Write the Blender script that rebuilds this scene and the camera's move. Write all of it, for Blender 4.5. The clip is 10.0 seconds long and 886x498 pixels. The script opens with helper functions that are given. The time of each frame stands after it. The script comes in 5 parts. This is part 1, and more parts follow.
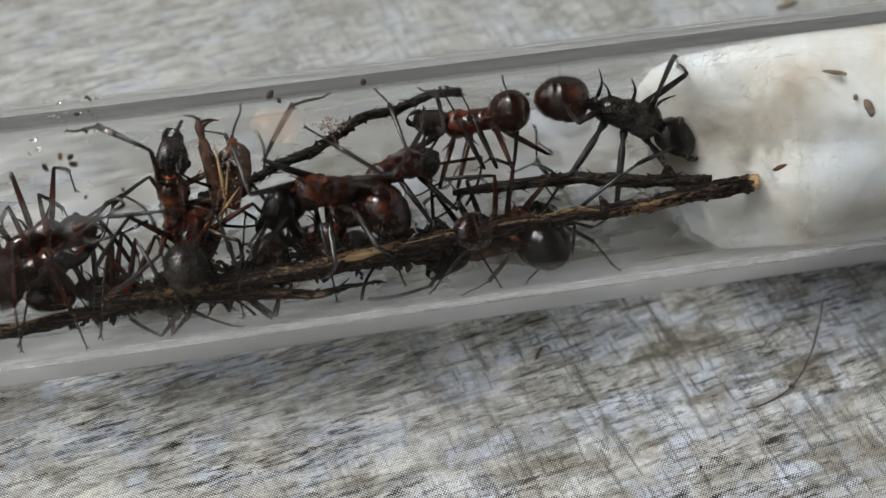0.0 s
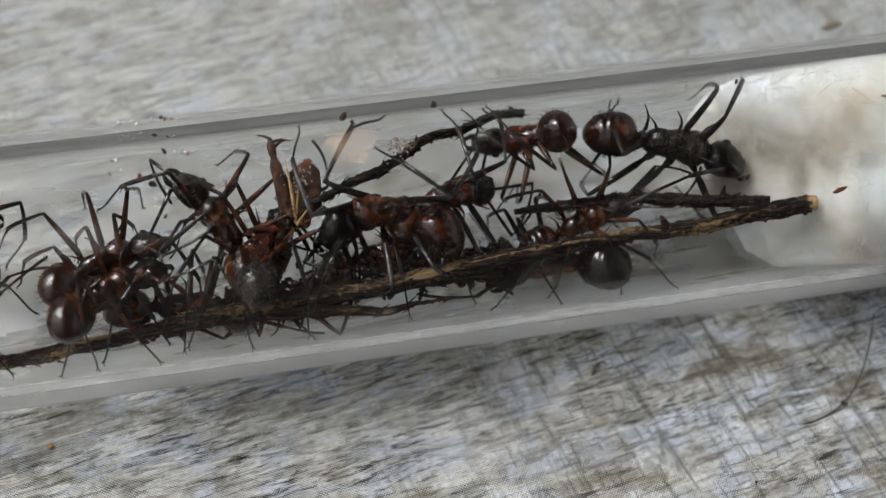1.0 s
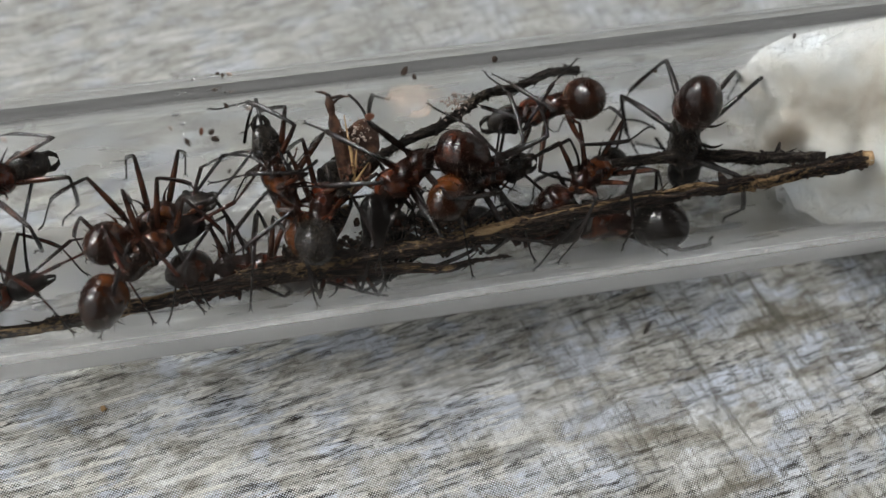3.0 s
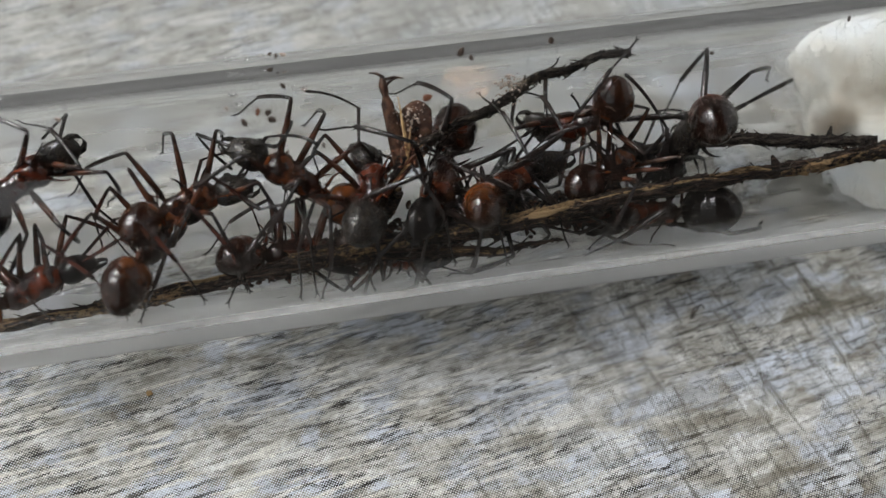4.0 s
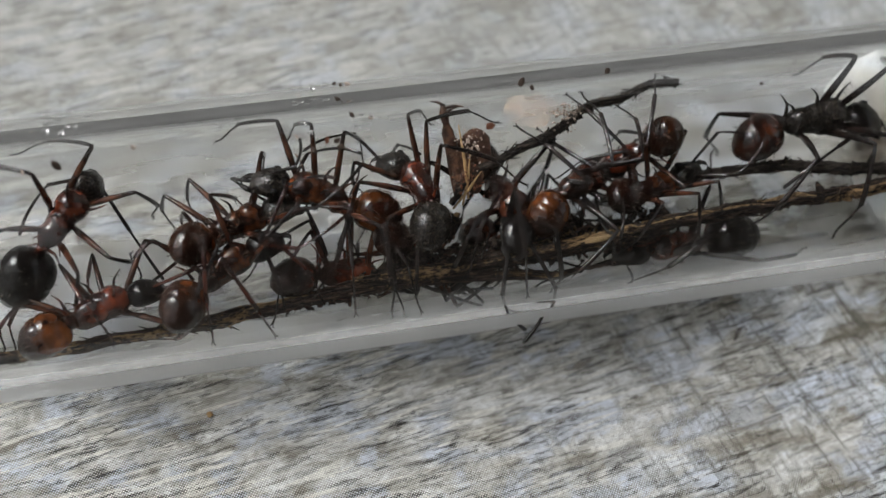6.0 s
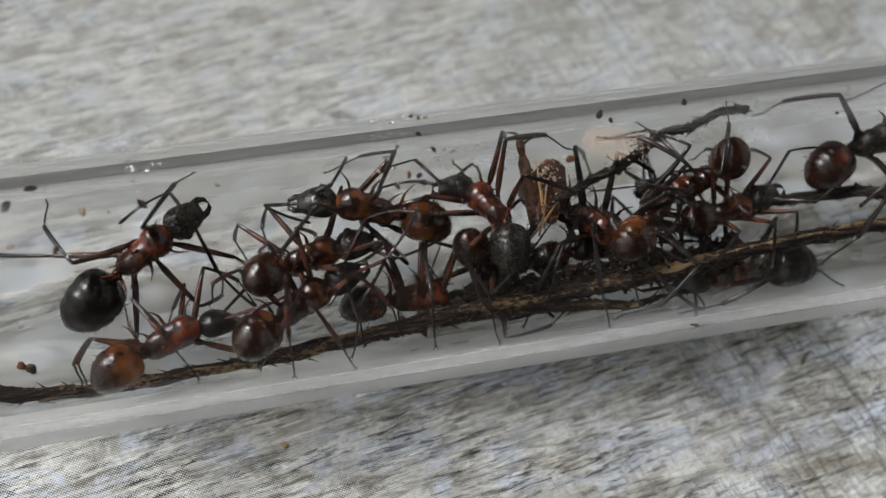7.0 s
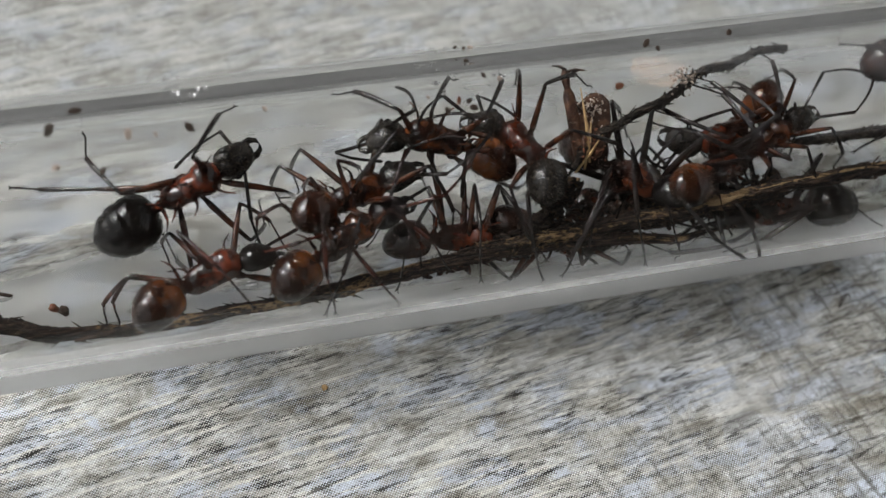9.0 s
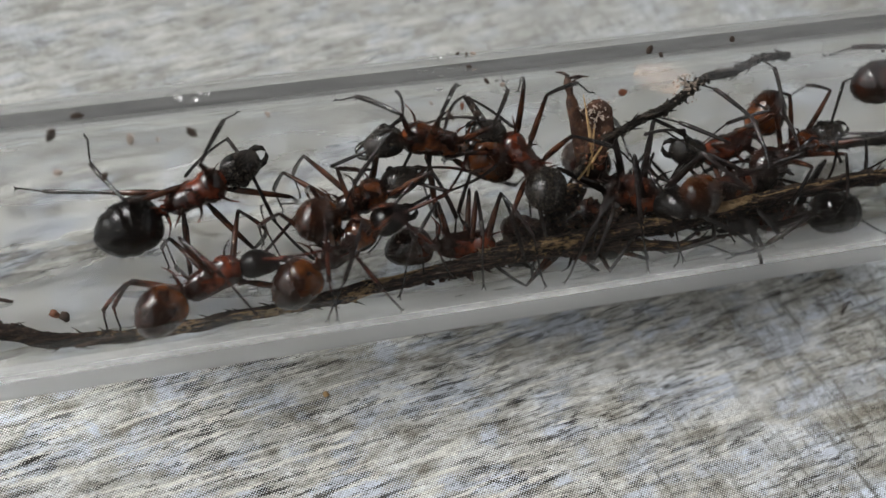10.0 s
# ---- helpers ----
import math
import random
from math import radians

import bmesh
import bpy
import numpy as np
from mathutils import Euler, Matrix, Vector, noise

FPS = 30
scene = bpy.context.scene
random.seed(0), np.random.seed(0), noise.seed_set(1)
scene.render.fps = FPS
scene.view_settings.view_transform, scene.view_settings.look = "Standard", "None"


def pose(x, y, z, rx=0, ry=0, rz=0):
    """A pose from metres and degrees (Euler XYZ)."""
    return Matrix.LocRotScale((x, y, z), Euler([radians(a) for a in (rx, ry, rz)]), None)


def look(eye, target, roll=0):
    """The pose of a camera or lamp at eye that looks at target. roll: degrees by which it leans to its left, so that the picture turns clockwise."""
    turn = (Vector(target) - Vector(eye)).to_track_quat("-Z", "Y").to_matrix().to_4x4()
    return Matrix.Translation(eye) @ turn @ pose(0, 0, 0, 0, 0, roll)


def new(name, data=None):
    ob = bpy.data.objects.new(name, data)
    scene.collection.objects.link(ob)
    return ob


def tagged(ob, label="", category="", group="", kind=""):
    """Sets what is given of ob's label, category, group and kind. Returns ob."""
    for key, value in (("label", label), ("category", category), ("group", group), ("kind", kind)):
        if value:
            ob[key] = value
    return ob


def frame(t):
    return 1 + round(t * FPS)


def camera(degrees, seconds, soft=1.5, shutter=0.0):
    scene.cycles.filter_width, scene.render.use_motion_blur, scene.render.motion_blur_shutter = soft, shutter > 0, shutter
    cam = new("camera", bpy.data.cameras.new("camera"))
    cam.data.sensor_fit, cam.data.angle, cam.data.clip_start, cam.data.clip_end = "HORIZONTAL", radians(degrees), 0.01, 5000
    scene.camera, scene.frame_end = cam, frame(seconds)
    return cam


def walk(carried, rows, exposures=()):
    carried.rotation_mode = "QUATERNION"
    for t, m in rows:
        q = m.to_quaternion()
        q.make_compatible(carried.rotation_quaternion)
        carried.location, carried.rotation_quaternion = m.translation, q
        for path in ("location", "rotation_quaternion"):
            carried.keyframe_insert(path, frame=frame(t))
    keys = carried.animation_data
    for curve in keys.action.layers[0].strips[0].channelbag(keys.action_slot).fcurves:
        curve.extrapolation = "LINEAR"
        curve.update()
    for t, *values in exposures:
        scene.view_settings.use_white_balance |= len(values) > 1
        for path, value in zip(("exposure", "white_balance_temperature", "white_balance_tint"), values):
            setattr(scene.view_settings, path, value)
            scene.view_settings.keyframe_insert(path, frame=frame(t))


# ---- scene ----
# camera: eye, target (millimetres) and roll
MM = 0.001
cam = camera(42.9, 10.0, soft=1.4)
PATH = [
    (0, (-7.77, -34.27, 66.45), (-2.85, -11.39, 22.27), 2.94),
    (0.5, (-9.57, -33.89, 67.07), (-4.72, -10.83, 22.97), 2.86),
    (1, (-11.79, -33.49, 67.92), (-6.68, -10.47, 23.83), 3.55),
    (1.5, (-13.46, -33.15, 67.01), (-8.18, -10.15, 22.93), 3.84),
    (2, (-14.93, -33.85, 66.58), (-9.13, -10.93, 22.52), 4.88),
    (2.5, (-15.74, -34.25, 66.96), (-9.84, -11.59, 22.78), 5.09),
    (4, (-20.67, -33.68, 65.69), (-13.97, -11.70, 21.29), 7.23),
    (4.5, (-23.36, -33.46, 66.33), (-16.32, -11.56, 21.94), 8.13),
    (5, (-24.75, -32.63, 66.71), (-17.38, -10.68, 22.40), 8.81),
    (5.5, (-25.51, -33.07, 67.00), (-17.82, -10.70, 22.95), 9.24),
    (5.7, (-25.40, -33.48, 66.89), (-17.61, -11.00, 22.91), 9.29),
    (6.8, (-26.67, -33.12, 67.85), (-19.42, -10.17, 24.02), 7.26),
    (7, (-29.72, -30.73, 67.92), (-21.95, -8.35, 23.90), 8.73),
    (7.5, (-34.17, -30.80, 67.27), (-25.42, -8.49, 23.39), 10.69),
    (8, (-34.71, -33.29, 64.89), (-25.71, -10.56, 21.27), 10.72),
    (8.5, (-35.03, -33.60, 64.36), (-25.69, -10.76, 20.88), 11.21),
    (9, (-35.04, -34.17, 64.00), (-25.47, -10.98, 20.75), 11.16),
    (9.5, (-35.15, -33.92, 63.85), (-25.48, -10.65, 20.66), 11.31),
    (10, (-35.28, -34.13, 63.75), (-25.56, -10.64, 20.70), 11.33),
]
walk(cam, [(t, look(Vector(eye) * MM, Vector(target) * MM, roll)) for t, eye, target, roll in PATH])
cam.data.dof.use_dof = True
cam.data.dof.focus_distance = 0.0662
cam.data.dof.aperture_fstop = 30.0

# overcast daylight, strongest from beyond the tube
world = bpy.data.worlds.new("overcast_sky")
world.use_nodes = True
scene.world = world
wn, wl = world.node_tree.nodes, world.node_tree.links
sky = wn.new("ShaderNodeTexSky")
sky.sky_type, sky.sun_disc = "NISHITA", False
sky.sun_elevation, sky.sun_rotation = radians(50), radians(-51)
sky.dust_density, sky.air_density, sky.ozone_density = 6.0, 1.0, 1.0
grey = wn.new("ShaderNodeHueSaturation")
grey.inputs["Saturation"].default_value = 0.07
wl.new(sky.outputs[0], grey.inputs["Color"])
wl.new(grey.outputs[0], wn["Background"].inputs["Color"])
wn["Background"].inputs["Strength"].default_value = 0.125
sun = new("sun", bpy.data.lights.new("sun", "SUN"))
sun.data.energy, sun.data.angle, sun.data.color = 0.95, radians(26), (1.0, 1.0, 0.985)
sun.matrix_world = look((-0.62, 0.5, 1.0), (0, 0, 0))
scene.view_settings.exposure = 0.28


# ---- materials ----
def material(name, rough=0.5, metal=0.0, ior=1.5):
    m = bpy.data.materials.new(name)
    m.use_nodes = True
    b = m.node_tree.nodes["Principled BSDF"]
    b.inputs["Roughness"].default_value, b.inputs["Metallic"].default_value, b.inputs["IOR"].default_value = rough, metal, ior
    return m, m.node_tree.nodes, m.node_tree.links, b


def noise_node(n, l, scale, detail=4.0, rough=0.55, vector=None, distortion=0.0):
    t = n.new("ShaderNodeTexNoise")
    t.inputs["Scale"].default_value, t.inputs["Detail"].default_value = scale, detail
    t.inputs["Roughness"].default_value, t.inputs["Distortion"].default_value = rough, distortion
    if vector is not None:
        l.new(vector, t.inputs["Vector"])
    return t.outputs["Fac"]


def ramp(n, l, fac, stops):
    r = n.new("ShaderNodeValToRGB")
    e = r.color_ramp.elements
    while len(e) < len(stops):
        e.new(0.5)
    for el, (at, col) in zip(e, stops):
        el.position = at
        el.color = (*col, 1.0) if len(col) == 3 else col
    l.new(fac, r.inputs["Fac"])
    return r.outputs["Color"]


def mix(n, l, fac, a, b, mode="MIX"):
    x = n.new("ShaderNodeMix")
    x.data_type, x.blend_type = "RGBA", mode
    for sock, value in ((x.inputs[0], fac), (x.inputs[6], a), (x.inputs[7], b)):
        if isinstance(value, (int, float)):
            sock.default_value = value
        elif isinstance(value, tuple):
            sock.default_value = (*value, 1.0)
        else:
            l.new(value, sock)
    return x.outputs[2]


def calc(n, l, op, a, b=0.0):
    x = n.new("ShaderNodeMath")
    x.operation = op
    for sock, value in ((x.inputs[0], a), (x.inputs[1], b)):
        if isinstance(value, (int, float)):
            sock.default_value = value
        else:
            l.new(value, sock)
    return x.outputs[0]


def bump(n, l, b, height, strength, distance):
    k = n.new("ShaderNodeBump")
    k.inputs["Strength"].default_value, k.inputs["Distance"].default_value = strength, distance
    l.new(height, k.inputs["Height"])
    l.new(k.outputs["Normal"], b.inputs["Normal"])


def mapped(n, l, turn=0.0, scale=(1, 1, 1), shift=(0, 0, 0)):
    c = n.new("ShaderNodeTexCoord")
    a = n.new("ShaderNodeMapping")
    a.inputs["Rotation"].default_value[2] = radians(turn)
    b = n.new("ShaderNodeMapping")
    b.inputs["Scale"].default_value, b.inputs["Location"].default_value = scale, shift
    l.new(c.outputs["Object"], a.inputs["Vector"])
    l.new(a.outputs["Vector"], b.inputs["Vector"])
    return b.outputs["Vector"]


def cloth_material():
    """Printed cloth: a whitewashed wood print of pale patches, short dashes along the grain and crossed scratches, in dots on a weave."""
    m, n, l, b = material("printed_cloth", 0.75)
    flat = mapped(n, l)
    wv = []
    for turn in (32.0, -58.0):
        w = n.new("ShaderNodeTexWave")
        w.inputs["Scale"].default_value, w.inputs["Distortion"].default_value = 1.0, 0.0
        l.new(mapped(n, l, turn, (2250, 2250, 1)), w.inputs["Vector"])
        wv.append(w.outputs["Fac"])
    weave = calc(n, l, "MULTIPLY", wv[0], wv[1])
    dots = calc(n, l, "MULTIPLY", calc(n, l, "SUBTRACT", weave, 0.3), 0.13)
    fine = noise_node(n, l, 3200.0, 4, 0.7, flat)

    def band(fac, lo, hi):
        return ramp(n, l, fac, [(lo, (0, 0, 0)), (hi, (1, 1, 1))])

    def dotted(fac, dark_below, soft=0.013):
        return ramp(n, l, calc(n, l, "ADD", fac, dots), [(dark_below - soft, (1, 1, 1)), (dark_below + soft, (0, 0, 0))])

    def over(col, fac, amount, tint):
        return mix(n, l, calc(n, l, "MULTIPLY", fac, amount), col, tint)

    grain = -8.5
    # where the print turns from straight grain to crossed blocks
    xyz = n.new("ShaderNodeSeparateXYZ")
    l.new(flat, xyz.inputs[0])
    zone = noise_node(n, l, 42.0, 3, 0.5, mapped(n, l, 0, (1, 1, 1), (.35, .2, 0)))
    zr = band(calc(n, l, "ADD", zone, calc(n, l, "MULTIPLY", calc(n, l, "ADD", xyz.outputs[0], 0.006), 13.0)), 0.38, 0.62)
    nz = calc(n, l, "SUBTRACT", 1.0, calc(n, l, "MULTIPLY", zr, 0.70))
    # ground tones: cream, blue white and worn grey brown
    big = noise_node(n, l, 1.0, 5, 0.62, mapped(n, l, grain, (90, 210, 1), (1, 4, 0)), 0.4)
    mid = noise_node(n, l, 1.0, 6, 0.68, mapped(n, l, grain, (330, 760, 1), (6, 1, 0)), 0.5)
    tint = noise_node(n, l, 1.0, 4, 0.60, mapped(n, l, grain, (240, 400, 1), (9, 7, 0)), 0.4)
    mid, big, tint = [calc(n, l, "ADD", f, calc(n, l, "MULTIPLY", dots, k)) for f, k in ((mid, 1.0), (big, 0.6), (tint, 0.8))]
    col = ramp(n, l, mid, [(0.355, (0.27, 0.25, 0.22)), (0.385, (0.41, 0.40, 0.37)), (0.455, (0.46, 0.45, 0.42)), (0.475, (0.55, 0.545, 0.525)), (0.555, (0.59, 0.59, 0.575)), (0.575, (0.69, 0.695, 0.69))])
    col = over(col, band(big, 0.545, 0.59), 0.40, (0.30, 0.276, 0.23))
    col = over(col, band(tint, 0.535, 0.565), 0.60, (0.60, 0.645, 0.73))
    # blocks of paler and darker wash
    cells = n.new("ShaderNodeTexVoronoi")
    cells.distance, cells.inputs["Scale"].default_value = "CHEBYCHEV", 1.0
    l.new(mix(n, l, 0.55, mapped(n, l, grain + 2, (560, 700, 1)), noise_node(n, l, 900.0, 6, 0.7, flat)), cells.inputs["Vector"])
    sep = n.new("ShaderNodeSeparateColor")
    l.new(cells.outputs["Color"], sep.inputs["Color"])
    col = over(col, band(sep.outputs[0], 0.50, 0.95), calc(n, l, "MULTIPLY", zr, 0.55), (0.66, 0.70, 0.76))
    col = over(col, ramp(n, l, sep.outputs[0], [(0.05, (1, 1, 1)), (0.45, (0, 0, 0))]), calc(n, l, "MULTIPLY", zr, 0.35), (0.26, 0.235, 0.185))
    # cream lines and dark dashes along the grain
    lines = noise_node(n, l, 1.0, 5, 0.62, mapped(n, l, grain, (170, 2300, 1), (3, 1, 0)), 0.12)
    dash = noise_node(n, l, 1.0, 5, 0.66, mapped(n, l, grain - 1, (430, 2900, 1), (5, 3, 0)), 0.1)
    small = noise_node(n, l, 1.0, 4, 0.66, mapped(n, l, grain, (900, 5200, 1), (2, 8, 0)), 0.15)
    where = band(noise_node(n, l, 1.0, 3, 0.55, mapped(n, l, grain, (120, 260, 1), (8, 2, 0))), 0.42, 0.62)
    col = over(col, band(lines, 0.555, 0.582), calc(n, l, "MULTIPLY", nz, 0.70), (0.74, 0.73, 0.69))
    col = over(col, dotted(lines, 0.385), calc(n, l, "MULTIPLY", nz, 0.60), (0.15, 0.135, 0.105))
    col = over(col, dotted(dash, 0.424, 0.012), calc(n, l, "ADD", 0.40, calc(n, l, "MULTIPLY", where, 0.58)), (0.035, 0.030, 0.024))
    col = over(col, dotted(small, 0.418, 0.02), calc(n, l, "MULTIPLY", where, 0.75), (0.06, 0.052, 0.040))
    # scratches across it, mostly among the blocks
    cross = noise_node(n, l, 1.0, 4, 0.60, mapped(n, l, grain + 80, (120, 1500, 1), (7, 2, 0)), 0.35)
    short = noise_node(n, l, 1.0, 5, 0.66, mapped(n, l, grain + 84, (420, 2200, 1), (4, 6, 0)), 0.2)
    col = over(col, dotted(cross, 0.395, 0.03), calc(n, l, "ADD", 0.08, calc(n, l, "MULTIPLY", zr, 0.45)), (0.12, 0.115, 0.088))
    col = over(col, dotted(short, 0.40, 0.03), calc(n, l, "ADD", 0.12, calc(n, l, "MULTIPLY", zr, 0.45)), (0.11, 0.098, 0.076))
    bars = noise_node(n, l, 1.0, 3, 0.55, mapped(n, l, grain + 2, (90, 900, 1), (1, 5, 0)), 0.15)
    col = over(col, ramp(n, l, bars, [(0.37, (1, 1, 1)), (0.41, (0, 0, 0))]), calc(n, l, "MULTIPLY", zr, 0.42), (0.17, 0.152, 0.115))
    # beyond the tube a plain wash puts far blur and dimmer light into colour
    col = over(col, band(calc(n, l, "ADD", xyz.outputs[1], calc(n, l, "MULTIPLY", zone, 0.02)), 0.016, 0.026), 0.50, (0.39, 0.395, 0.38))
    # halftone of the print, and the thread
    col = mix(n, l, 0.34, col, ramp(n, l, weave, [(0.05, (0.50, 0.49, 0.48)), (0.42, (1.14, 1.14, 1.14))]), "MULTIPLY")
    col = mix(n, l, 0.35, col, ramp(n, l, fine, [(0.3, (0.5, 0.5, 0.5)), (0.7, (1.25, 1.25, 1.25))]), "MULTIPLY")
    deep = n.new("ShaderNodeGamma")
    deep.inputs["Gamma"].default_value = 1.45
    l.new(col, deep.inputs["Color"])
    l.new(mix(n, l, 1.0, deep.outputs["Color"], (1.50, 1.515, 1.515), "MULTIPLY"), b.inputs["Base Color"])
    bump(n, l, b, calc(n, l, "ADD", weave, fine), 0.3, 0.00008)
    return m


def chitin(name, dark, light, rough, spread=700.0, hair=0.012, glow=0.0, banded=False, relief=0.10, patch=(0.40, 0.64), gloss=0.18):
    """Insect skin: mottled, glossy; banded skins darken to the tail in plates."""
    m, n, l, b = material(name, rough)
    c = n.new("ShaderNodeTexCoord").outputs["Object"]
    f = noise_node(n, l, spread, 3, 0.5, c)
    mid = tuple(0.7 * d + 0.3 * c for d, c in zip(dark, light))
    col = ramp(n, l, f, [(patch[0], dark), ((patch[0] + patch[1]) / 2, mid), (patch[1], light)])
    if banded:
        xyz = n.new("ShaderNodeSeparateXYZ")
        l.new(c, xyz.inputs[0])
        back = calc(n, l, "ADD", calc(n, l, "MULTIPLY", xyz.outputs[0], -330.0), calc(n, l, "MULTIPLY", f, 0.55))
        col = mix(n, l, ramp(n, l, back, [(0.55, (0, 0, 0)), (1.0, (0.85, 0.85, 0.85))]), col, tuple(v * 0.4 for v in dark))
    g = noise_node(n, l, 9000.0, 3, 0.6, c)
    col = mix(n, l, hair, col, ramp(n, l, g, [(0.5, (0, 0, 0)), (0.68, (0.45, 0.36, 0.24))]), "ADD")
    l.new(col, b.inputs["Base Color"])
    l.new(ramp(n, l, f, [(0.3, (rough * 0.7,) * 3), (0.7, (rough * 1.35,) * 3)]), b.inputs["Roughness"])
    bump(n, l, b, g, relief, 0.00005)
    b.inputs["Specular IOR Level"].default_value = gloss
    if glow:
        b.inputs["Subsurface Weight"].default_value = glow
        b.inputs["Subsurface Radius"].default_value = (0.0007, 0.0003, 0.00012)
    return m


def glass_material(name, rough=0.0):
    m, n, l, b = material(name, rough, 0.0, 1.474)
    b.inputs["Transmission Weight"].default_value = 1.0
    b.inputs["Base Color"].default_value = (0.995, 1.0, 0.998, 1)
    return m


def bark(name, dark, mid, pale, pale_at=0.62):
    """Fissured bark, worn through to pale wood in ragged streaks."""
    m, n, l, b = material(name, 0.75)
    b.inputs["Specular IOR Level"].default_value = 0.25
    f = noise_node(n, l, 1.0, 6, 0.65, mapped(n, l, 0.0, (700, 4600, 4600)), 0.6)
    bits = noise_node(n, l, 1.0, 5, 0.7, mapped(n, l, 0.0, (1900, 3800, 3800), (2, 5, 1)))
    big = noise_node(n, l, 1.0, 2, 0.5, mapped(n, l, 0.0, (95, 420, 420), (4, 0, 2)))
    worn = calc(n, l, "ADD", calc(n, l, "MULTIPLY", big, 0.6), calc(n, l, "MULTIPLY", bits, 0.4))
    col = ramp(n, l, f, [(0.38, dark), (0.52, mid), (0.66, tuple(v * 5.0 for v in mid))])
    col = mix(n, l, ramp(n, l, worn, [(pale_at, (0, 0, 0)), (pale_at + 0.05, (1, 1, 1))]), col, mix(n, l, f, tuple(v * 0.35 for v in pale), tuple(v * 1.3 for v in pale)))
    l.new(col, b.inputs["Base Color"])
    bump(n, l, b, calc(n, l, "ADD", f, bits), 1.0, 0.0004)
    return m


def cotton_material():
    """Matted cotton: soft lumps, fine fibres and faint brown stains."""
    m, n, l, b = material("cotton", 0.95)
    b.inputs["Specular IOR Level"].default_value = 0.1
    c = mapped(n, l)
    f = noise_node(n, l, 120.0, 4, 0.6, c, 0.5)
    lumps = noise_node(n, l, 330.0, 4, 0.6, c, 1.2)
    strands = noise_node(n, l, 1.0, 5, 0.7, mapped(n, l, 25, (700, 4200, 2600)), 1.6)
    across = noise_node(n, l, 1.0, 5, 0.7, mapped(n, l, -50, (800, 4600, 2400), (3, 1, 2)), 1.6)
    fine = calc(n, l, "ADD", strands, across)
    col = ramp(n, l, f, [(0.38, (0.66, 0.70, 0.73)), (0.48, (0.67, 0.685, 0.67)), (0.60, (0.62, 0.605, 0.55)), (0.78, (0.44, 0.36, 0.27))])
    # hollows between lumps and strands are darkened in the colour, as shade
    col = mix(n, l, 0.22, col, ramp(n, l, lumps, [(0.36, (0.72, 0.70, 0.66)), (0.60, (1.06, 1.06, 1.06))]), "MULTIPLY")
    col = mix(n, l, 0.30, col, ramp(n, l, fine, [(0.75, (0.66, 0.66, 0.66)), (1.20, (1.1, 1.1, 1.1))]), "MULTIPLY")
    l.new(col, b.inputs["Base Color"])
    b.inputs["Subsurface Weight"].default_value = 0.35
    b.inputs["Subsurface Radius"].default_value = (0.0012, 0.0012, 0.0012)
    bump(n, l, b, calc(n, l, "ADD", calc(n, l, "MULTIPLY", lumps, 2.5), fine), 0.4, 0.00018)
    return m


def plain(name, colour, rough=0.7, spread=2500.0):
    m, n, l, b = material(name, rough)
    f = noise_node(n, l, spread, 4, 0.6, mapped(n, l))
    l.new(ramp(n, l, f, [(0.3, tuple(v * 0.55 for v in colour)), (0.7, tuple(min(1, v * 1.3) for v in colour))]), b.inputs["Base Color"])
    bump(n, l, b, f, 0.5, 0.0001)
    return m


CLOTH, GLASS, COTTON = cloth_material(), glass_material("tube_glass"), cotton_material()


def bright_edge_glass():
    """Glass whitened in streaks along the tube, standing in for the light in its lower edge."""
    m, n, l, b = material("bright_edge_tube_glass", 0.42, 0.0, 1.474)
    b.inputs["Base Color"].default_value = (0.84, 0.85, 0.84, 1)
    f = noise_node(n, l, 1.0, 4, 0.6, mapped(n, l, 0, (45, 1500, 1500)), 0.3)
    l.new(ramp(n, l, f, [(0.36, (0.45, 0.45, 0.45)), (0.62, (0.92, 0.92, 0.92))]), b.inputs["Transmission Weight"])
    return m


GLASS_BRIGHT_EDGE = bright_edge_glass()


def fogged_glass():
    """Glass with breath and smears on it: clear in places, misted in others."""
    m, n, l, b = material("misted_tube_glass", 0.1, 0.0, 1.474)
    b.inputs["Transmission Weight"].default_value = 1.0
    f = noise_node(n, l, 1.0, 4, 0.6, mapped(n, l, 0, (60, 240, 240)), 0.6)
    l.new(ramp(n, l, f, [(0.35, (0.17, 0.17, 0.17)), (0.65, (0.36, 0.36, 0.36))]), b.inputs["Roughness"])
    return m


GLASS_MISTED = fogged_glass()
BARK = bark("dark_bark", (0.002, 0.0016, 0.0014), (0.026, 0.016, 0.0115), (0.40, 0.255, 0.125), 0.565)
BARK_GREY = bark("grey_bark", (0.004, 0.003, 0.0028), (0.026, 0.020, 0.016), (0.13, 0.10, 0.07), 0.60)
BARK_RED = bark("red_brown_filler", (0.004, 0.0018, 0.0014), (0.022, 0.008, 0.005), (0.12, 0.045, 0.02), 0.56)
WORN = bark("worn_wood", (0.055, 0.032, 0.016), (0.085, 0.052, 0.026), (0.46, 0.31, 0.16), 0.46)
WOOD_CUT = plain("cut_wood", (0.44, 0.29, 0.15), 0.8, 4500.0)
BLACK = chitin("black_chitin", (0.0025, 0.002, 0.002), (0.006, 0.005, 0.005), 0.05, relief=0.05, gloss=0.35)
BLACK_DULL = chitin("dull_black_chitin", (0.0035, 0.003, 0.003), (0.020, 0.017, 0.016), 0.20, hair=0.09, relief=0.35, gloss=0.35)
RED = chitin("red_brown_chitin", (0.010, 0.0032, 0.0022), (0.13, 0.026, 0.011), 0.08, 950.0, relief=0.07, gloss=0.6)
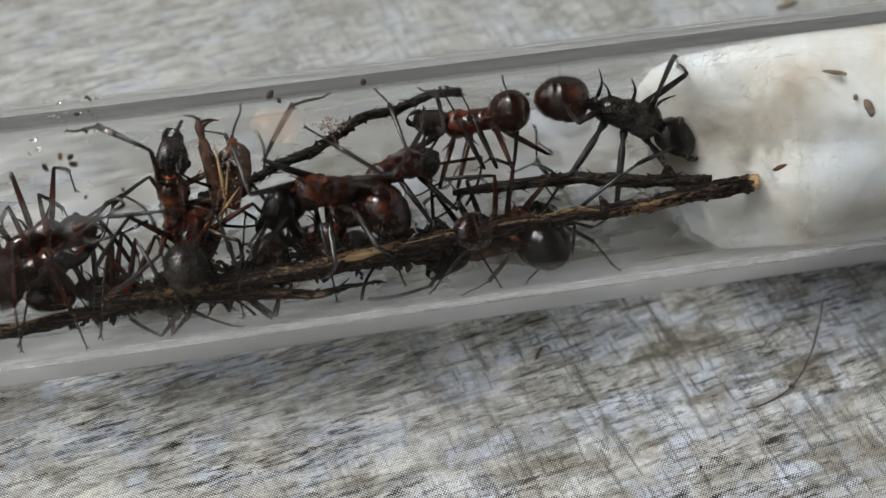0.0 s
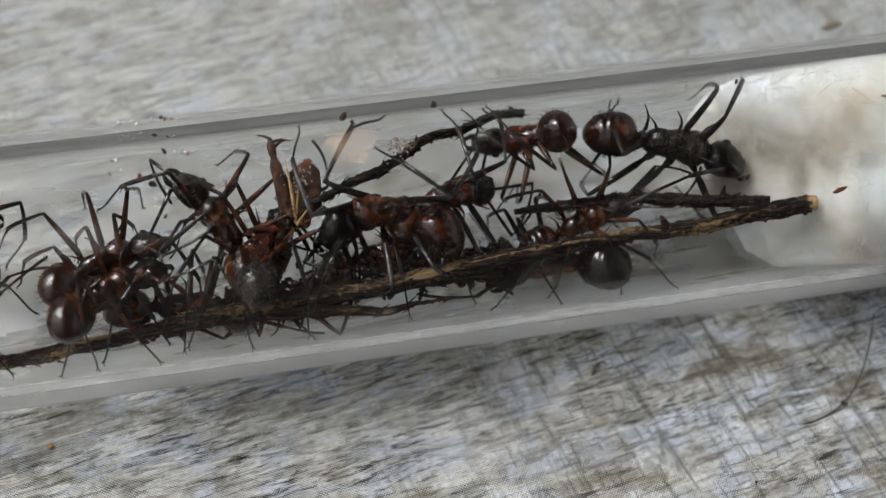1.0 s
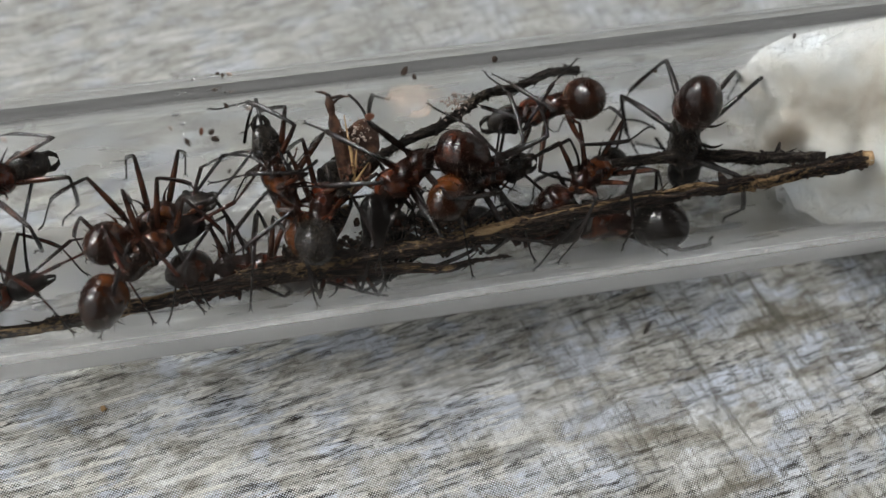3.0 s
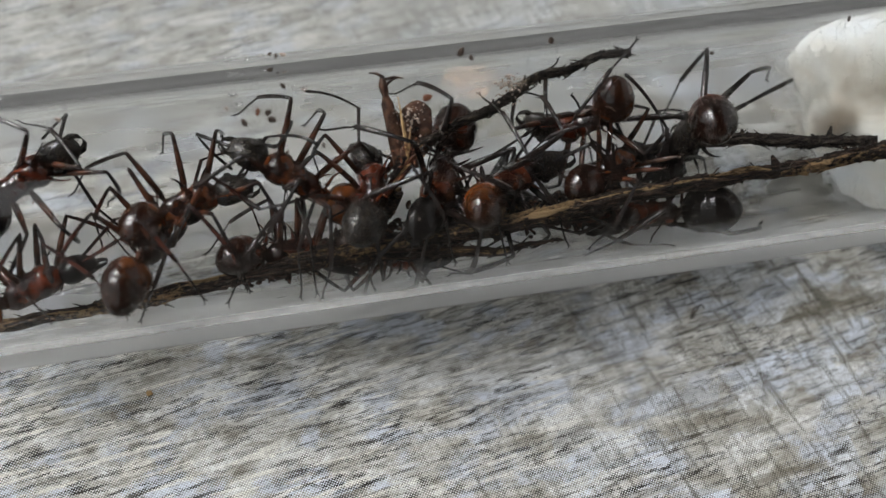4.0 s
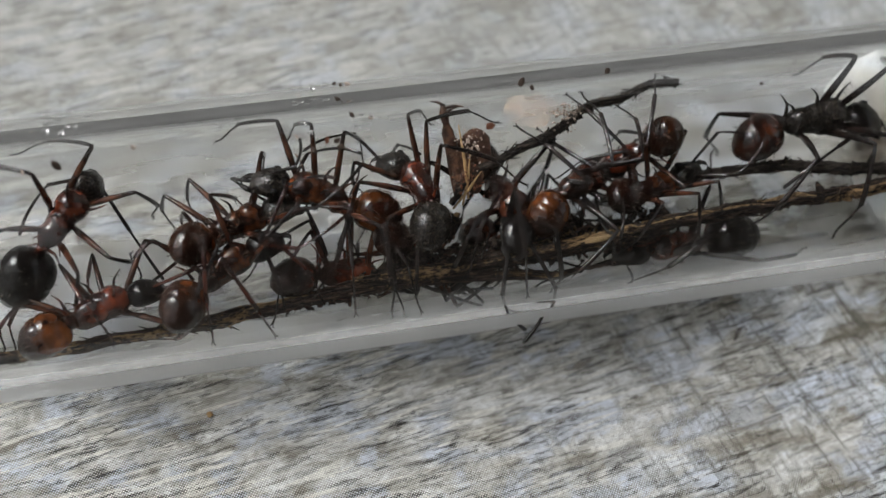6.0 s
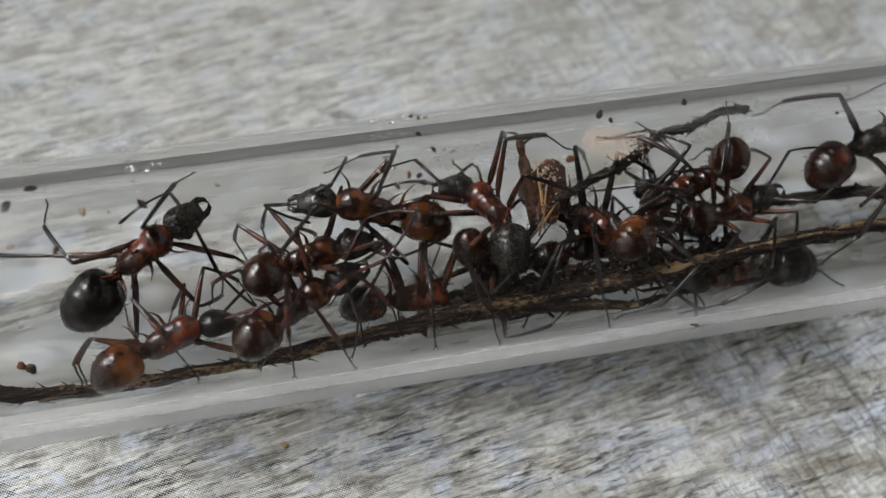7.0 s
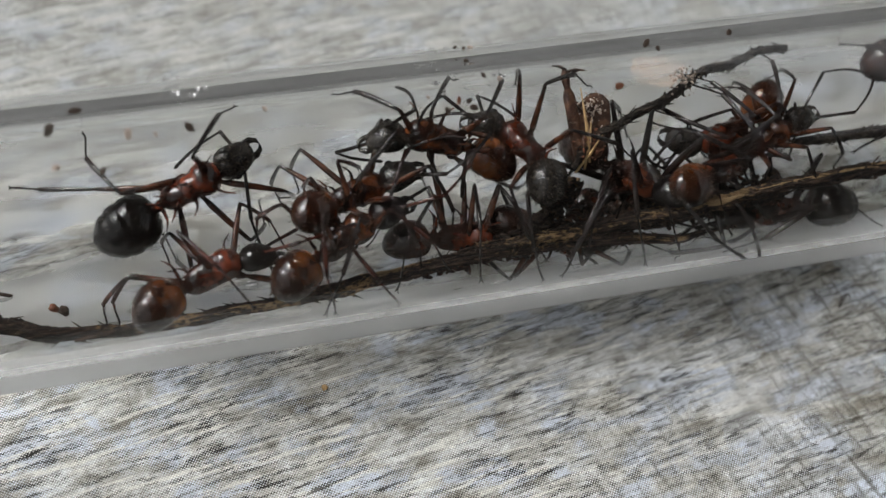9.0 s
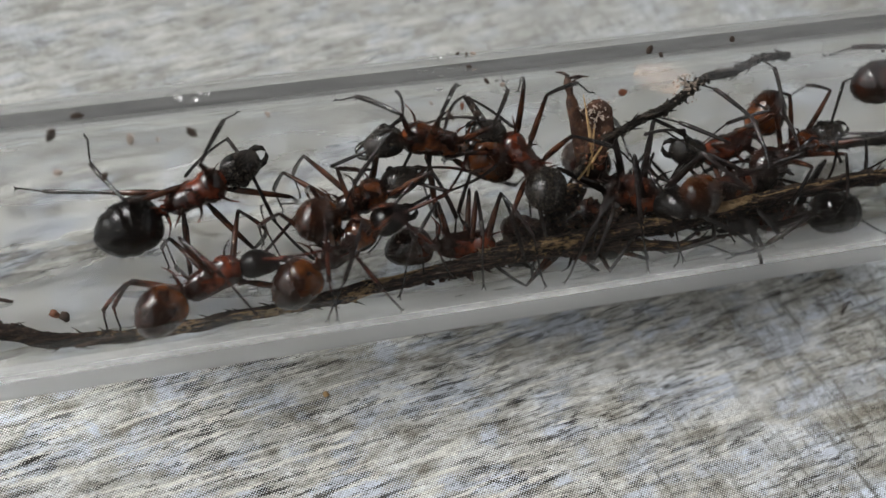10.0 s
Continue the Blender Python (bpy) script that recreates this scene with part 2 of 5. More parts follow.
RUST = chitin("rust_chitin", (0.012, 0.0038, 0.0024), (0.23, 0.066, 0.021), 0.08, 1000.0, glow=0.1, relief=0.08, patch=(0.46, 0.74), gloss=0.6)
AMBER = chitin("amber_chitin", (0.018, 0.0052, 0.0028), (0.36, 0.105, 0.024), 0.05, 480.0, glow=0.15, banded=True, relief=0.05, patch=(0.40, 0.70), gloss=0.6)
BROWN = chitin("dark_brown_chitin", (0.007, 0.003, 0.0024), (0.13, 0.034, 0.015), 0.06, 800.0, banded=True, relief=0.06, patch=(0.42, 0.68), gloss=0.6)
LEG = chitin("leg_chitin", (0.004, 0.003, 0.003), (0.012, 0.007, 0.006), 0.10, 700.0, gloss=0.6)
FEMUR = chitin("red_brown_femur_chitin", (0.010, 0.005, 0.004), (0.075, 0.026, 0.014), 0.12, 600.0, gloss=0.5)
LEG_RED = chitin("red_leg_chitin", (0.006, 0.0025, 0.0022), (0.060, 0.014, 0.008), 0.12, 900.0, gloss=0.6)
HUSK = chitin("dry_husk", (0.024, 0.010, 0.007), (0.115, 0.055, 0.034), 0.45, 1500.0, 0.08, relief=0.6)
STRAW = plain("straw", (0.42, 0.27, 0.12), 0.6)
BRISTLE = plain("bristle", (0.06, 0.042, 0.028), 0.5)
DUST = plain("pale_dust", (0.42, 0.34, 0.29), 0.9)
FLECK = plain("grey_brown_fleck", (0.24, 0.19, 0.145), 0.8)
SOIL = plain("brown_crumb", (0.040, 0.023, 0.014), 0.85)
SEED = plain("orange_speck", (0.15, 0.045, 0.016), 0.6)
HAIR = plain("dark_hair", (0.05, 0.04, 0.035), 0.5)


def film_material():
    """A thin dried smear: mostly clear."""
    m, n, l, b = material("dried_smear", 0.5)
    f = noise_node(n, l, 900.0, 4, 0.6, mapped(n, l))
    b.inputs["Base Color"].default_value = (0.60, 0.42, 0.30, 1)
    l.new(ramp(n, l, f, [(0.35, (0.04, 0.04, 0.04)), (0.7, (0.40, 0.40, 0.40))]), b.inputs["Alpha"])
    return m


SMEAR = film_material()
# tones of unseen things, set by how they show in the tube's glass
DARK_UNSEEN = plain("unseen_dark", (0.065, 0.056, 0.046), 0.8, 6.0)
GREY_UNSEEN = plain("unseen_grey", (0.48, 0.48, 0.47), 0.8, 6.0)
EYE = plain("eye", (0.006, 0.006, 0.006), 0.12)


# ---- mesh helpers (millimetres in, metres out) ----
def part(name, bm, mat, parent=None, label="", smooth=True):
    bmesh.ops.scale(bm, vec=(MM, MM, MM), verts=bm.verts)
    me = bpy.data.meshes.new(name)
    bm.to_mesh(me)
    bm.free()
    me.materials.append(mat)
    if smooth:
        me.polygons.foreach_set("use_smooth", [True] * len(me.polygons))
    ob = new(name, me)
    if parent:
        ob.parent = parent
    if label:
        tagged(ob, label)
    return ob


def ring_frame(d, hint=Vector((0, 0, 1))):
    d = d.normalized()
    if abs(d.dot(hint)) > 0.95:
        hint = Vector((0, 1, 0))
    a = hint.cross(d).normalized()
    return a, d.cross(a).normalized()


def sweep(bm, pts, radii, seg=8, flat=1.0, wobble=0.0, rng=None, cap=True):
    """A closed round bar along the points. flat squeezes it across; wobble roughens it."""
    pts = [Vector(p) for p in pts]
    rows = []
    a = None
    for i, p in enumerate(pts):
        d = pts[min(i + 1, len(pts) - 1)] - pts[max(i - 1, 0)]
        if a is None:
            a, b = ring_frame(d)
        else:
            d.normalize()
            a = (a - d * a.dot(d)).normalized()
            b = d.cross(a)
        r = radii[i] if hasattr(radii, "__len__") else radii
        row = []
        for k in range(seg):
            t = 2 * math.pi * k / seg
            q = r * (1 + (rng.uniform(-wobble, wobble) if wobble else 0))
            row.append(bm.verts.new(p + a * math.cos(t) * q + b * math.sin(t) * q * flat))
        rows.append(row)
    for r0, r1 in zip(rows, rows[1:]):
        for k in range(seg):
            bm.faces.new((r0[k], r0[(k + 1) % seg], r1[(k + 1) % seg], r1[k]))
    if cap:
        bm.faces.new(rows[0][::-1])
        bm.faces.new(rows[-1])
    return bm


def loft(bm, rings, seg=16):
    """Closed body along x: rings of (x, half width, half height, z of the middle)."""
    rows = []
    for x, w, h, z in rings:
        rows.append([bm.verts.new((x, w * math.cos(2 * math.pi * k / seg), z + h * math.sin(2 * math.pi * k / seg))) for k in range(seg)])
    for r0, r1 in zip(rows, rows[1:]):
        for k in range(seg):
            bm.faces.new((r0[k], r1[k], r1[(k + 1) % seg], r0[(k + 1) % seg]))
    bm.faces.new(rows[0])
    bm.faces.new(rows[-1][::-1])
    bmesh.ops.recalc_face_normals(bm, faces=bm.faces)
    return bm


def ball(bm, centre, r, scale=(1, 1, 1), sub=2):
    m = Matrix.Translation(centre) @ Matrix.Diagonal((*scale, 1))
    bmesh.ops.create_icosphere(bm, subdivisions=sub, radius=r, matrix=m)
    return bm


def curve_points(pts, n=6):
    """Catmull-Rom through the points, n steps to a span."""
    p = [Vector(q) for q in pts]
    p = [2 * p[0] - p[1]] + p + [2 * p[-1] - p[-2]]
    out = []
    for i in range(1, len(p) - 2):
        for k in range(n):
            t = k / n
            out.append(0.5 * ((2 * p[i]) + (p[i + 1] - p[i - 1]) * t + (2 * p[i - 1] - 5 * p[i] + 4 * p[i + 1] - p[i + 2]) * t * t
                              + (3 * p[i] - p[i - 1] - 3 * p[i + 1] + p[i + 2]) * t ** 3))
    out.append(p[-2])
    return out


# ---- the tube's own space: u along it, v up the slope of the view, w out of it ----
LEAN_DEG = 30.4
TUBE = Matrix.Translation((0, 0, 8 * MM)) @ Matrix.Rotation(radians(LEAN_DEG), 4, "X")


# ---- table and tube ----
def table_top():
    """The table top, its edges cut just outside the view to shape the tube's reflections, and the unseen floor below.
    """
    bm = bmesh.new()
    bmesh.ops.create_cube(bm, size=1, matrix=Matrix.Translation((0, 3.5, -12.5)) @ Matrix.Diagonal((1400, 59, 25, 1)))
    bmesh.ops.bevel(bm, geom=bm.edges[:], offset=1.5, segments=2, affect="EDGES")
    board = tagged(part("table_strip", bm, CLOTH, smooth=False), "strip of table top covered with grey whitewashed wood print cloth, cut narrow", "shelf board", kind="structure")
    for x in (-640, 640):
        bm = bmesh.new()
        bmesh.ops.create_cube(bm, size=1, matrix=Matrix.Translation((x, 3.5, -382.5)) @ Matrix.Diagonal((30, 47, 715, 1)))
        part("support", bm, DARK_UNSEEN, board, "plain dark boarded support", smooth=False)
    bm = bmesh.new()
    bmesh.ops.create_cube(bm, size=1, matrix=Matrix.Translation((0, 0, -790)) @ Matrix.Diagonal((60000, 60000, 100, 1)))
    tagged(part("floor", bm, GREY_UNSEEN, smooth=False), "plain grey floor, unseen", kind="structure")


def glass_tube():
    """A round-bottomed tube: its wall, the rounded end, the rim and the side on which it lies."""
    root = tagged(new("test_tube"), "clear glass test tube lying on the printed cloth", "test tube")
    turn = [2 * math.pi * k / 128 for k in range(129)]

    def skin(name, pr, angles, mat=GLASS, shade=False):
        bm = bmesh.new()
        rows = [[bm.verts.new((x, r * math.cos(a), 8 + r * math.sin(a))) for a in angles] for x, r in pr]
        for r0, r1 in zip(rows, rows[1:]):
            for k in range(len(angles) - 1):
                bm.faces.new((r0[k], r1[k], r1[k + 1], r0[k + 1]))
        bmesh.ops.remove_doubles(bm, verts=bm.verts, dist=1e-4)
        ob = part(name, bm, mat, root, "glass whitened to stand in for the bright lower edge" if mat is GLASS_BRIGHT_EDGE else "misted clear glass" if mat is GLASS_MISTED else "")
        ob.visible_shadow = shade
        return ob

    bright_edge = list(range(63, 81))
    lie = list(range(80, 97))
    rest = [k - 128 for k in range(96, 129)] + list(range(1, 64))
    long_out = [(72 - 12 * k, 8.0) for k in range(13)]
    long_in = [(-72 + 12 * k, 6.7) for k in range(13)]
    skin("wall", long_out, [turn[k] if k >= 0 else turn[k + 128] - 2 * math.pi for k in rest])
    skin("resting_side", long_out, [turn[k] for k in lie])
    # whitened strip puts the bright lower band into the glass's colour
    skin("bright_edge_side", long_out, [turn[k] for k in bright_edge], GLASS_BRIGHT_EDGE)
    skin("bore", long_in, [turn[k] for k in range(4, 74)])
    # the bore is split so that only this strip casts shade under the tube
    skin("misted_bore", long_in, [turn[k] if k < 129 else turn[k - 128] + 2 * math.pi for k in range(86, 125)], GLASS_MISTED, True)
    skin("misted_shoulder", long_in, [turn[k] if k < 129 else turn[k - 128] + 2 * math.pi for k in range(124, 133)], GLASS_MISTED)
    skin("misted_side", long_in, [turn[k] for k in range(73, 87)], GLASS_MISTED)
    skin("rim", [(72, 6.7), (81.6, 6.7), (82.1, 6.8), (82.4, 7.3), (82.1, 7.9), (81.6, 8.0), (72, 8.0)], turn)
    skin("rounded_end", [(-72 - 8 * math.sin(radians(a)), max(8 * math.cos(radians(a)), .01)) for a in range(0, 91, 9)], turn)
    skin("rounded_bore", [(-72 - 6.7 * math.sin(radians(a)), max(6.7 * math.cos(radians(a)), .01)) for a in range(90, -1, -9)], turn)
    return root


def light_blockers():
    """Unseen slabs added above and on two sides to shape daylight and the tube's reflections; daylight comes in from
    both ends.
    """
    # gaps left for a faint glare on the glass and glints on the ants
    for name, label, boxes in (("overhead_blocker", "plain dark slab added overhead, unseen, blocking sky reflections", (((180, 420, 860), (700, 2200, 120)), ((-235, 785, 860), (130, 1470, 120)), ((-235, -515, 860), (130, 330, 120)))),
                               ("south_blocker", "plain dark slab added on the near side, unseen, blocking light", (((240, -680, 90), (1020, 120, 1660)), ((-510, -680, -250), (480, 120, 980)))),
                               ("north_slab", "plain grey slab added on the far side, unseen, toning the tube's upper band", (((0, 1480, 30), (6000, 120, 1540)),))):
        bm = bmesh.new()
        for at, size in boxes:
            bmesh.ops.create_cube(bm, size=1, matrix=Matrix.Translation(at) @ Matrix.Diagonal((*size, 1)))
        tagged(part(name, bm, GREY_UNSEEN if name == "north_slab" else DARK_UNSEEN, smooth=False), label, kind="structure")


light_blockers()
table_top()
tube = glass_tube()


# ---- ants ----
MOVES = []          # (part or thing, rows) for motions()
TIMES = [k * 0.25 for k in range(41)]


def smooth_step(x):
    x = max(0.0, min(1.0, x))
    return x * x * (3 - 2 * x)


def between(rows, t):
    """Values of the rows (seconds first) at t, gliding from row to row."""
    if t <= rows[0][0]:
        return rows[0][1:]
    for a, b in zip(rows, rows[1:]):
        if t <= b[0]:
            k = smooth_step((t - a[0]) / (b[0] - a[0])) * 0.5 + 0.5 * (t - a[0]) / (b[0] - a[0])
            return [p + (q - p) * k for p, q in zip(a[1:], b[1:])]
    return rows[-1][1:]


def hook(bm, base, way, bend, length, r):
    p, d, b = Vector(base), Vector(way).normalized(), Vector(bend).normalized()
    pts = [p + d * length * k / 6 + b * length * 0.75 * max(0, k / 6 - 0.45) ** 1.5 for k in range(7)]
    sweep(bm, pts, [r * (1 - 0.82 * k / 6) for k in range(7)], 6)


def thorax_mesh(s, mat, parent):
    bm = bmesh.new()
    loft(bm, [(x * s, w * s * 1.24, h * s * 1.34, z * s) for x, w, h, z in (
        (1.95, .18, .20, .05), (1.80, .42, .40, .10), (1.45, .72, .62, .18), (1.00, .82, .74, .24), (0.60, .76, .76, .20), (0.42, .66, .71, .15),
        (0.20, .62, .70, .16), (-.15, .66, .74, .16), (-.45, .61, .70, .08), (-.62, .57, .67, .05), (-.85, .60, .66, .04), (-1.25, .60, .62, .00), (-1.60, .44, .46, -.10), (-1.85, .20, .24, -.15))])
    for y in (1, -1):
        hook(bm, (1.1 * s, .6 * s * y, .6 * s), (.35, .45 * y, .75), (1.3, .3 * y, -.6), 1.3 * s, .13 * s)
        hook(bm, (-.1 * s, .45 * s * y, .75 * s), (-.15, .35 * y, .9), (-1.4, .2 * y, -.8), 1.45 * s, .14 * s)
        hook(bm, (-1.25 * s, .42 * s * y, .45 * s), (-.5, .40 * y, .65), (-.6, .3 * y, -.5), 0.9 * s, .12 * s)
    return part("thorax", bm, mat, parent)


def petiole_mesh(s, mat, parent):
    bm = bmesh.new()
    loft(bm, [(x * s, w * s, h * s, z * s) for x, w, h, z in ((-1.65, .16, .18, -.18), (-1.78, .28, .36, -.10), (-1.95, .36, .62, .10), (-2.12, .30, .46, .02), (-2.35, .18, .20, -.15))], 10)
    for y in (1, -1):
        hook(bm, (-1.95 * s, .2 * s * y, .6 * s), (-.1, .45 * y, .9), (-1.4, .5 * y, -.8), 1.5 * s, .13 * s)
    return part("petiole", bm, mat, parent)


def gaster_mesh(s, g, mat, parent):
    """The pivot is the waist; it points along -x. Overlapping plates show as small steps."""
    bm = bmesh.new()
    rings, n = [], 26
    steps = (0.42, 0.66, 0.84)
    for k in range(n + 1):
        f = k / n
        r = max(0.05, (1 - abs(2 * f ** 0.82 - 1) ** 2.3)) ** 0.5
        for e in steps:
            if e - 0.02 < f < e + 0.05:
                r *= 0.965
        rings.append((-3.8 * s * g * f, 1.60 * s * g * r, 1.55 * s * g * r, 0.22 * s * g * math.sin(math.pi * f)))
    loft(bm, rings, 24)
    return part("gaster", bm, mat, parent)


def head_mesh(s, mat, parent):
    bm = bmesh.new()
    loft(bm, [(x * s * .95, w * s * .93, h * s * .95, z * s) for x, w, h, z in (
        (-.02, .20, .20, .0), (.10, .62, .50, .0), (.35, .92, .74, .02), (.75, 1.08, .86, .05), (1.15, 1.08, .86, .06), (1.60, .98, .76, .02), (2.00, .84, .60, -.06), (2.30, .66, .44, -.14), (2.50, .36, .26, -.2))], 18)
    head = part("head", bm, mat, parent)
    s *= 0.95
    for y in (1, -1):
        bm = ball(bmesh.new(), (.95 * s, .92 * s * y, .38 * s), .28 * s, (1, .6, 1))
        part("eye", bm, EYE, head)
        bm = bmesh.new()
        sweep(bm, [(2.25 * s, .50 * s * y, -.2 * s), (2.60 * s, .52 * s * y, -.28 * s), (2.95 * s, .30 * s * y, -.33 * s), (3.05 * s, .02 * s * y, -.34 * s)], [.24 * s, .22 * s, .15 * s, .04 * s], 7, 0.6)
        part("mandible", bm, mat, head)
    return head


def antenna_mesh(s, y, mat, head, way, bent):
    """An elbowed antenna: a straight scape and a beaded flagellum."""
    bm = bmesh.new()
    way, bent = Vector(way).normalized(), Vector(bent).normalized()
    a = Vector((0, 0, 0))
    e = a + way * 3.3 * s
    sweep(bm, [a, a + way * .3 * s, a + way * 2.2 * s, e], [.07 * s, .10 * s, .12 * s, .13 * s], 7)
    pts, rad = [], []
    for k in range(23):
        f = k / 22
        pts.append(e + bent * 3.7 * s * f + way * 0.35 * s * math.sin(math.pi * f))
        rad.append(s * (.075 + .04 * f) * (1.05 if k % 2 else 0.96) * (0.5 if k == 22 else 1))
    sweep(bm, pts, rad, 7)
    ob = part("antenna", bm, mat, head)
    ob.location = Vector((1.5 * s, .34 * s * y, .38 * s)) * MM
    return ob


def femur_mesh(s, length, mat, parent):
    bm = bmesh.new()
    sweep(bm, [(0, 0, 0), (.25 * s, 0, 0), (.55 * s, 0, -.02 * s), (.7 * s, 0, 0), (length * .30, 0, .07 * s), (length * .6, 0, .08 * s), (length * .85, 0, .04 * s), (length * .97, 0, 0), (length * 1.02, 0, 0)],
          [.20 * s, .25 * s, .18 * s, .13 * s, .205 * s, .19 * s, .145 * s, .13 * s, .07 * s], 8)
    return part("leg", bm, mat, parent)


def tibia_mesh(s, length, mat, parent):
    """Shin and foot in one bent piece: a stout shin with a spur, five thin foot joints and a pair of claws."""
    bm = bmesh.new()
    k = length / 6.2
    shin = [(0, 0, 0), (.25 * k, 0, .10 * k), (1.2 * k, 0, .36 * k), (2.4 * k, 0, .62 * k), (3.3 * k, 0, .74 * k), (3.42 * k, 0, .72 * k)]
    sweep(bm, shin, [.085 * s, .11 * s, .125 * s, .15 * s, .14 * s, .07 * s], 7)
    sweep(bm, [(3.25 * k, .06, .66 * k), (3.7 * k, .14, .45 * k)], [.045 * s, .008 * s], 4)
    ends = [(3.38, .72), (4.35, .44), (4.90, .24), (5.32, .10), (5.64, .02), (6.05, .02)]
    for (x0, z0), (x1, z1) in zip(ends, ends[1:]):
        sweep(bm, [(x0 * k, 0, z0 * k), ((x0 + x1) / 2 * k, 0, (z0 + z1) / 2 * k), (x1 * k, 0, z1 * k)], [.052 * s, .060 * s, .075 * s], 6)
    for y in (1, -1):
        sweep(bm, [(6.03 * k, .03 * y, .02 * k), (6.16 * k, .10 * y, 0.04 * k), (6.2 * k, .15 * y, -.10 * k)], [.045 * s, .035 * s, .010 * s], 5)
    return part("tibia", bm, mat, parent)


def bristles(bm_from, count, length, seed, away=0.35):
    """Fine hairs standing on a finished part's skin."""
    rng = random.Random(seed)
    me = bm_from.data
    bm = bmesh.new()
    faces = me.polygons
    for _ in range(count):
        f = faces[rng.randrange(len(faces))]
        p = f.center / MM
        d = (f.normal + Vector((rng.gauss(0, away), rng.gauss(0, away), rng.gauss(0, away)))).normalized()
        h = length * rng.uniform(.5, 1.2)
        sweep(bm, [p - d * .02, p + d * h * .55, p + d * h + Vector((-.06, 0, 0))], [.014, .011, .004], 3, cap=False)
    part("bristles", bm, BRISTLE, bm_from)


SEATS = [(1.15, .42, -.45), (.15, .45, -.55), (-.95, .42, -.5)]
STANCE = [(4.6, 4.2), (0.6, 6.0), (-4.8, 4.6)]


def body_frame(row, s):
    u, v, w, heading, bank, tilt = row[:6]
    x = Vector((math.cos(radians(heading)) * math.cos(radians(tilt)), math.sin(radians(heading)) * math.cos(radians(tilt)), math.sin(radians(tilt))))
    z = Vector((0, 0, 1))
    z = (z - x * z.dot(x)).normalized()
    z = Matrix.Rotation(radians(-bank), 3, x) @ z
    y = z.cross(x)
    return Matrix(((x.x, y.x, z.x, u), (x.y, y.y, z.y, v), (x.z, y.z, z.z, w), (0, 0, 0, 1)))


def scaled(m):
    m = m.copy()
    m.translation *= MM
    return m


def kept_inside(p, limit=6.55):
    r = math.hypot(p.y, p.z)
    return p if r <= limit else Vector((p.x, p.y * limit / r, p.z * limit / r))


def aimed(start, tip, hint):
    x = (tip - start).normalized()
    z = (hint - x * hint.dot(x))
    z = z.normalized() if z.length > 1e-4 else x.orthogonal().normalized()
    y = z.cross(x)
    return Matrix(((x.x, y.x, z.x, start.x), (x.y, y.y, z.y, start.y), (x.z, y.z, z.z, start.z), (0, 0, 0, 1)))


def fitting(rows, s, y, wish):
    """The antenna's angles nearest to those wished for that keep it off the glass all the way."""
    best = None
    for d_yaw in (0, -15, 15, -30, 30, -45):
        for d_lift in (0, -20, 20, -40, 40, -60, 60):
            for d_fold in (0, -40, 40):
                yaw, lift, fold = wish[0] + d_yaw, wish[1] + d_lift, wish[2] + d_fold
                way = Vector((math.cos(radians(lift)) * math.cos(radians(yaw)), math.cos(radians(lift)) * math.sin(radians(yaw)) * y, math.sin(radians(lift))))
                bent = (Matrix.Rotation(radians(-fold * y), 3, "Z") @ way + Vector((0, 0, -.35))).normalized()
                base = Vector((1.5 * s, .34 * s * y, .38 * s))
                tips = [base + way * 3.3 * s, base + way * 3.3 * s + bent * 3.7 * s]
                over = 0.0
                for row in rows:
                    f = body_frame(row[1:], s) @ pose(1.75 * s, 0, .05 * s, 0, -row[8], row[7])
                    for q in tips:
                        g = f @ q
                        over += max(0.0, math.hypot(g.y, g.z) - 6.4)
                cost = over * 10 + (abs(d_yaw) + abs(d_lift) + abs(d_fold)) * 0.02
                if best is None or cost < best[0]:
                    best = (cost, (way, bent))
    return best[1]


def eased(rows, s, y, ways):
    """An antenna's two ways, turned as little as will keep it off the glass."""
    base = Vector((1.5 * s, .34 * s * y, .38 * s))
    best = None
    for pitch in (0, 15, -15, 30, -30, 50, -50, 75):
        for yaw in (0, 15, -15, 30, -30):
            for fold in (0, 25, -25, 50, -50, 80):
                turn = Euler((0, radians(pitch), radians(yaw))).to_matrix()
                way = turn @ Vector(ways[0])
                bent = turn @ (Matrix.Rotation(radians(fold), 3, "Y") @ Vector(ways[1]))
                tips = (base + way * 3.3 * s, base + way * 3.3 * s + bent * 3.7 * s)
                over = 0.0
                for row in rows:
                    f = body_frame(row[1:], s) @ pose(1.75 * s, 0, .05 * s, 0, -row[8], row[7])
                    for q in tips:
                        g = f @ q
                        over += max(0.0, math.hypot(g.y, g.z) - 6.4)
                cost = over * 10 + (abs(pitch) + abs(yaw) + abs(fold)) * 0.05
                if best is None or cost < best[0]:
                    best = (cost, (way, bent))
    return best[1]


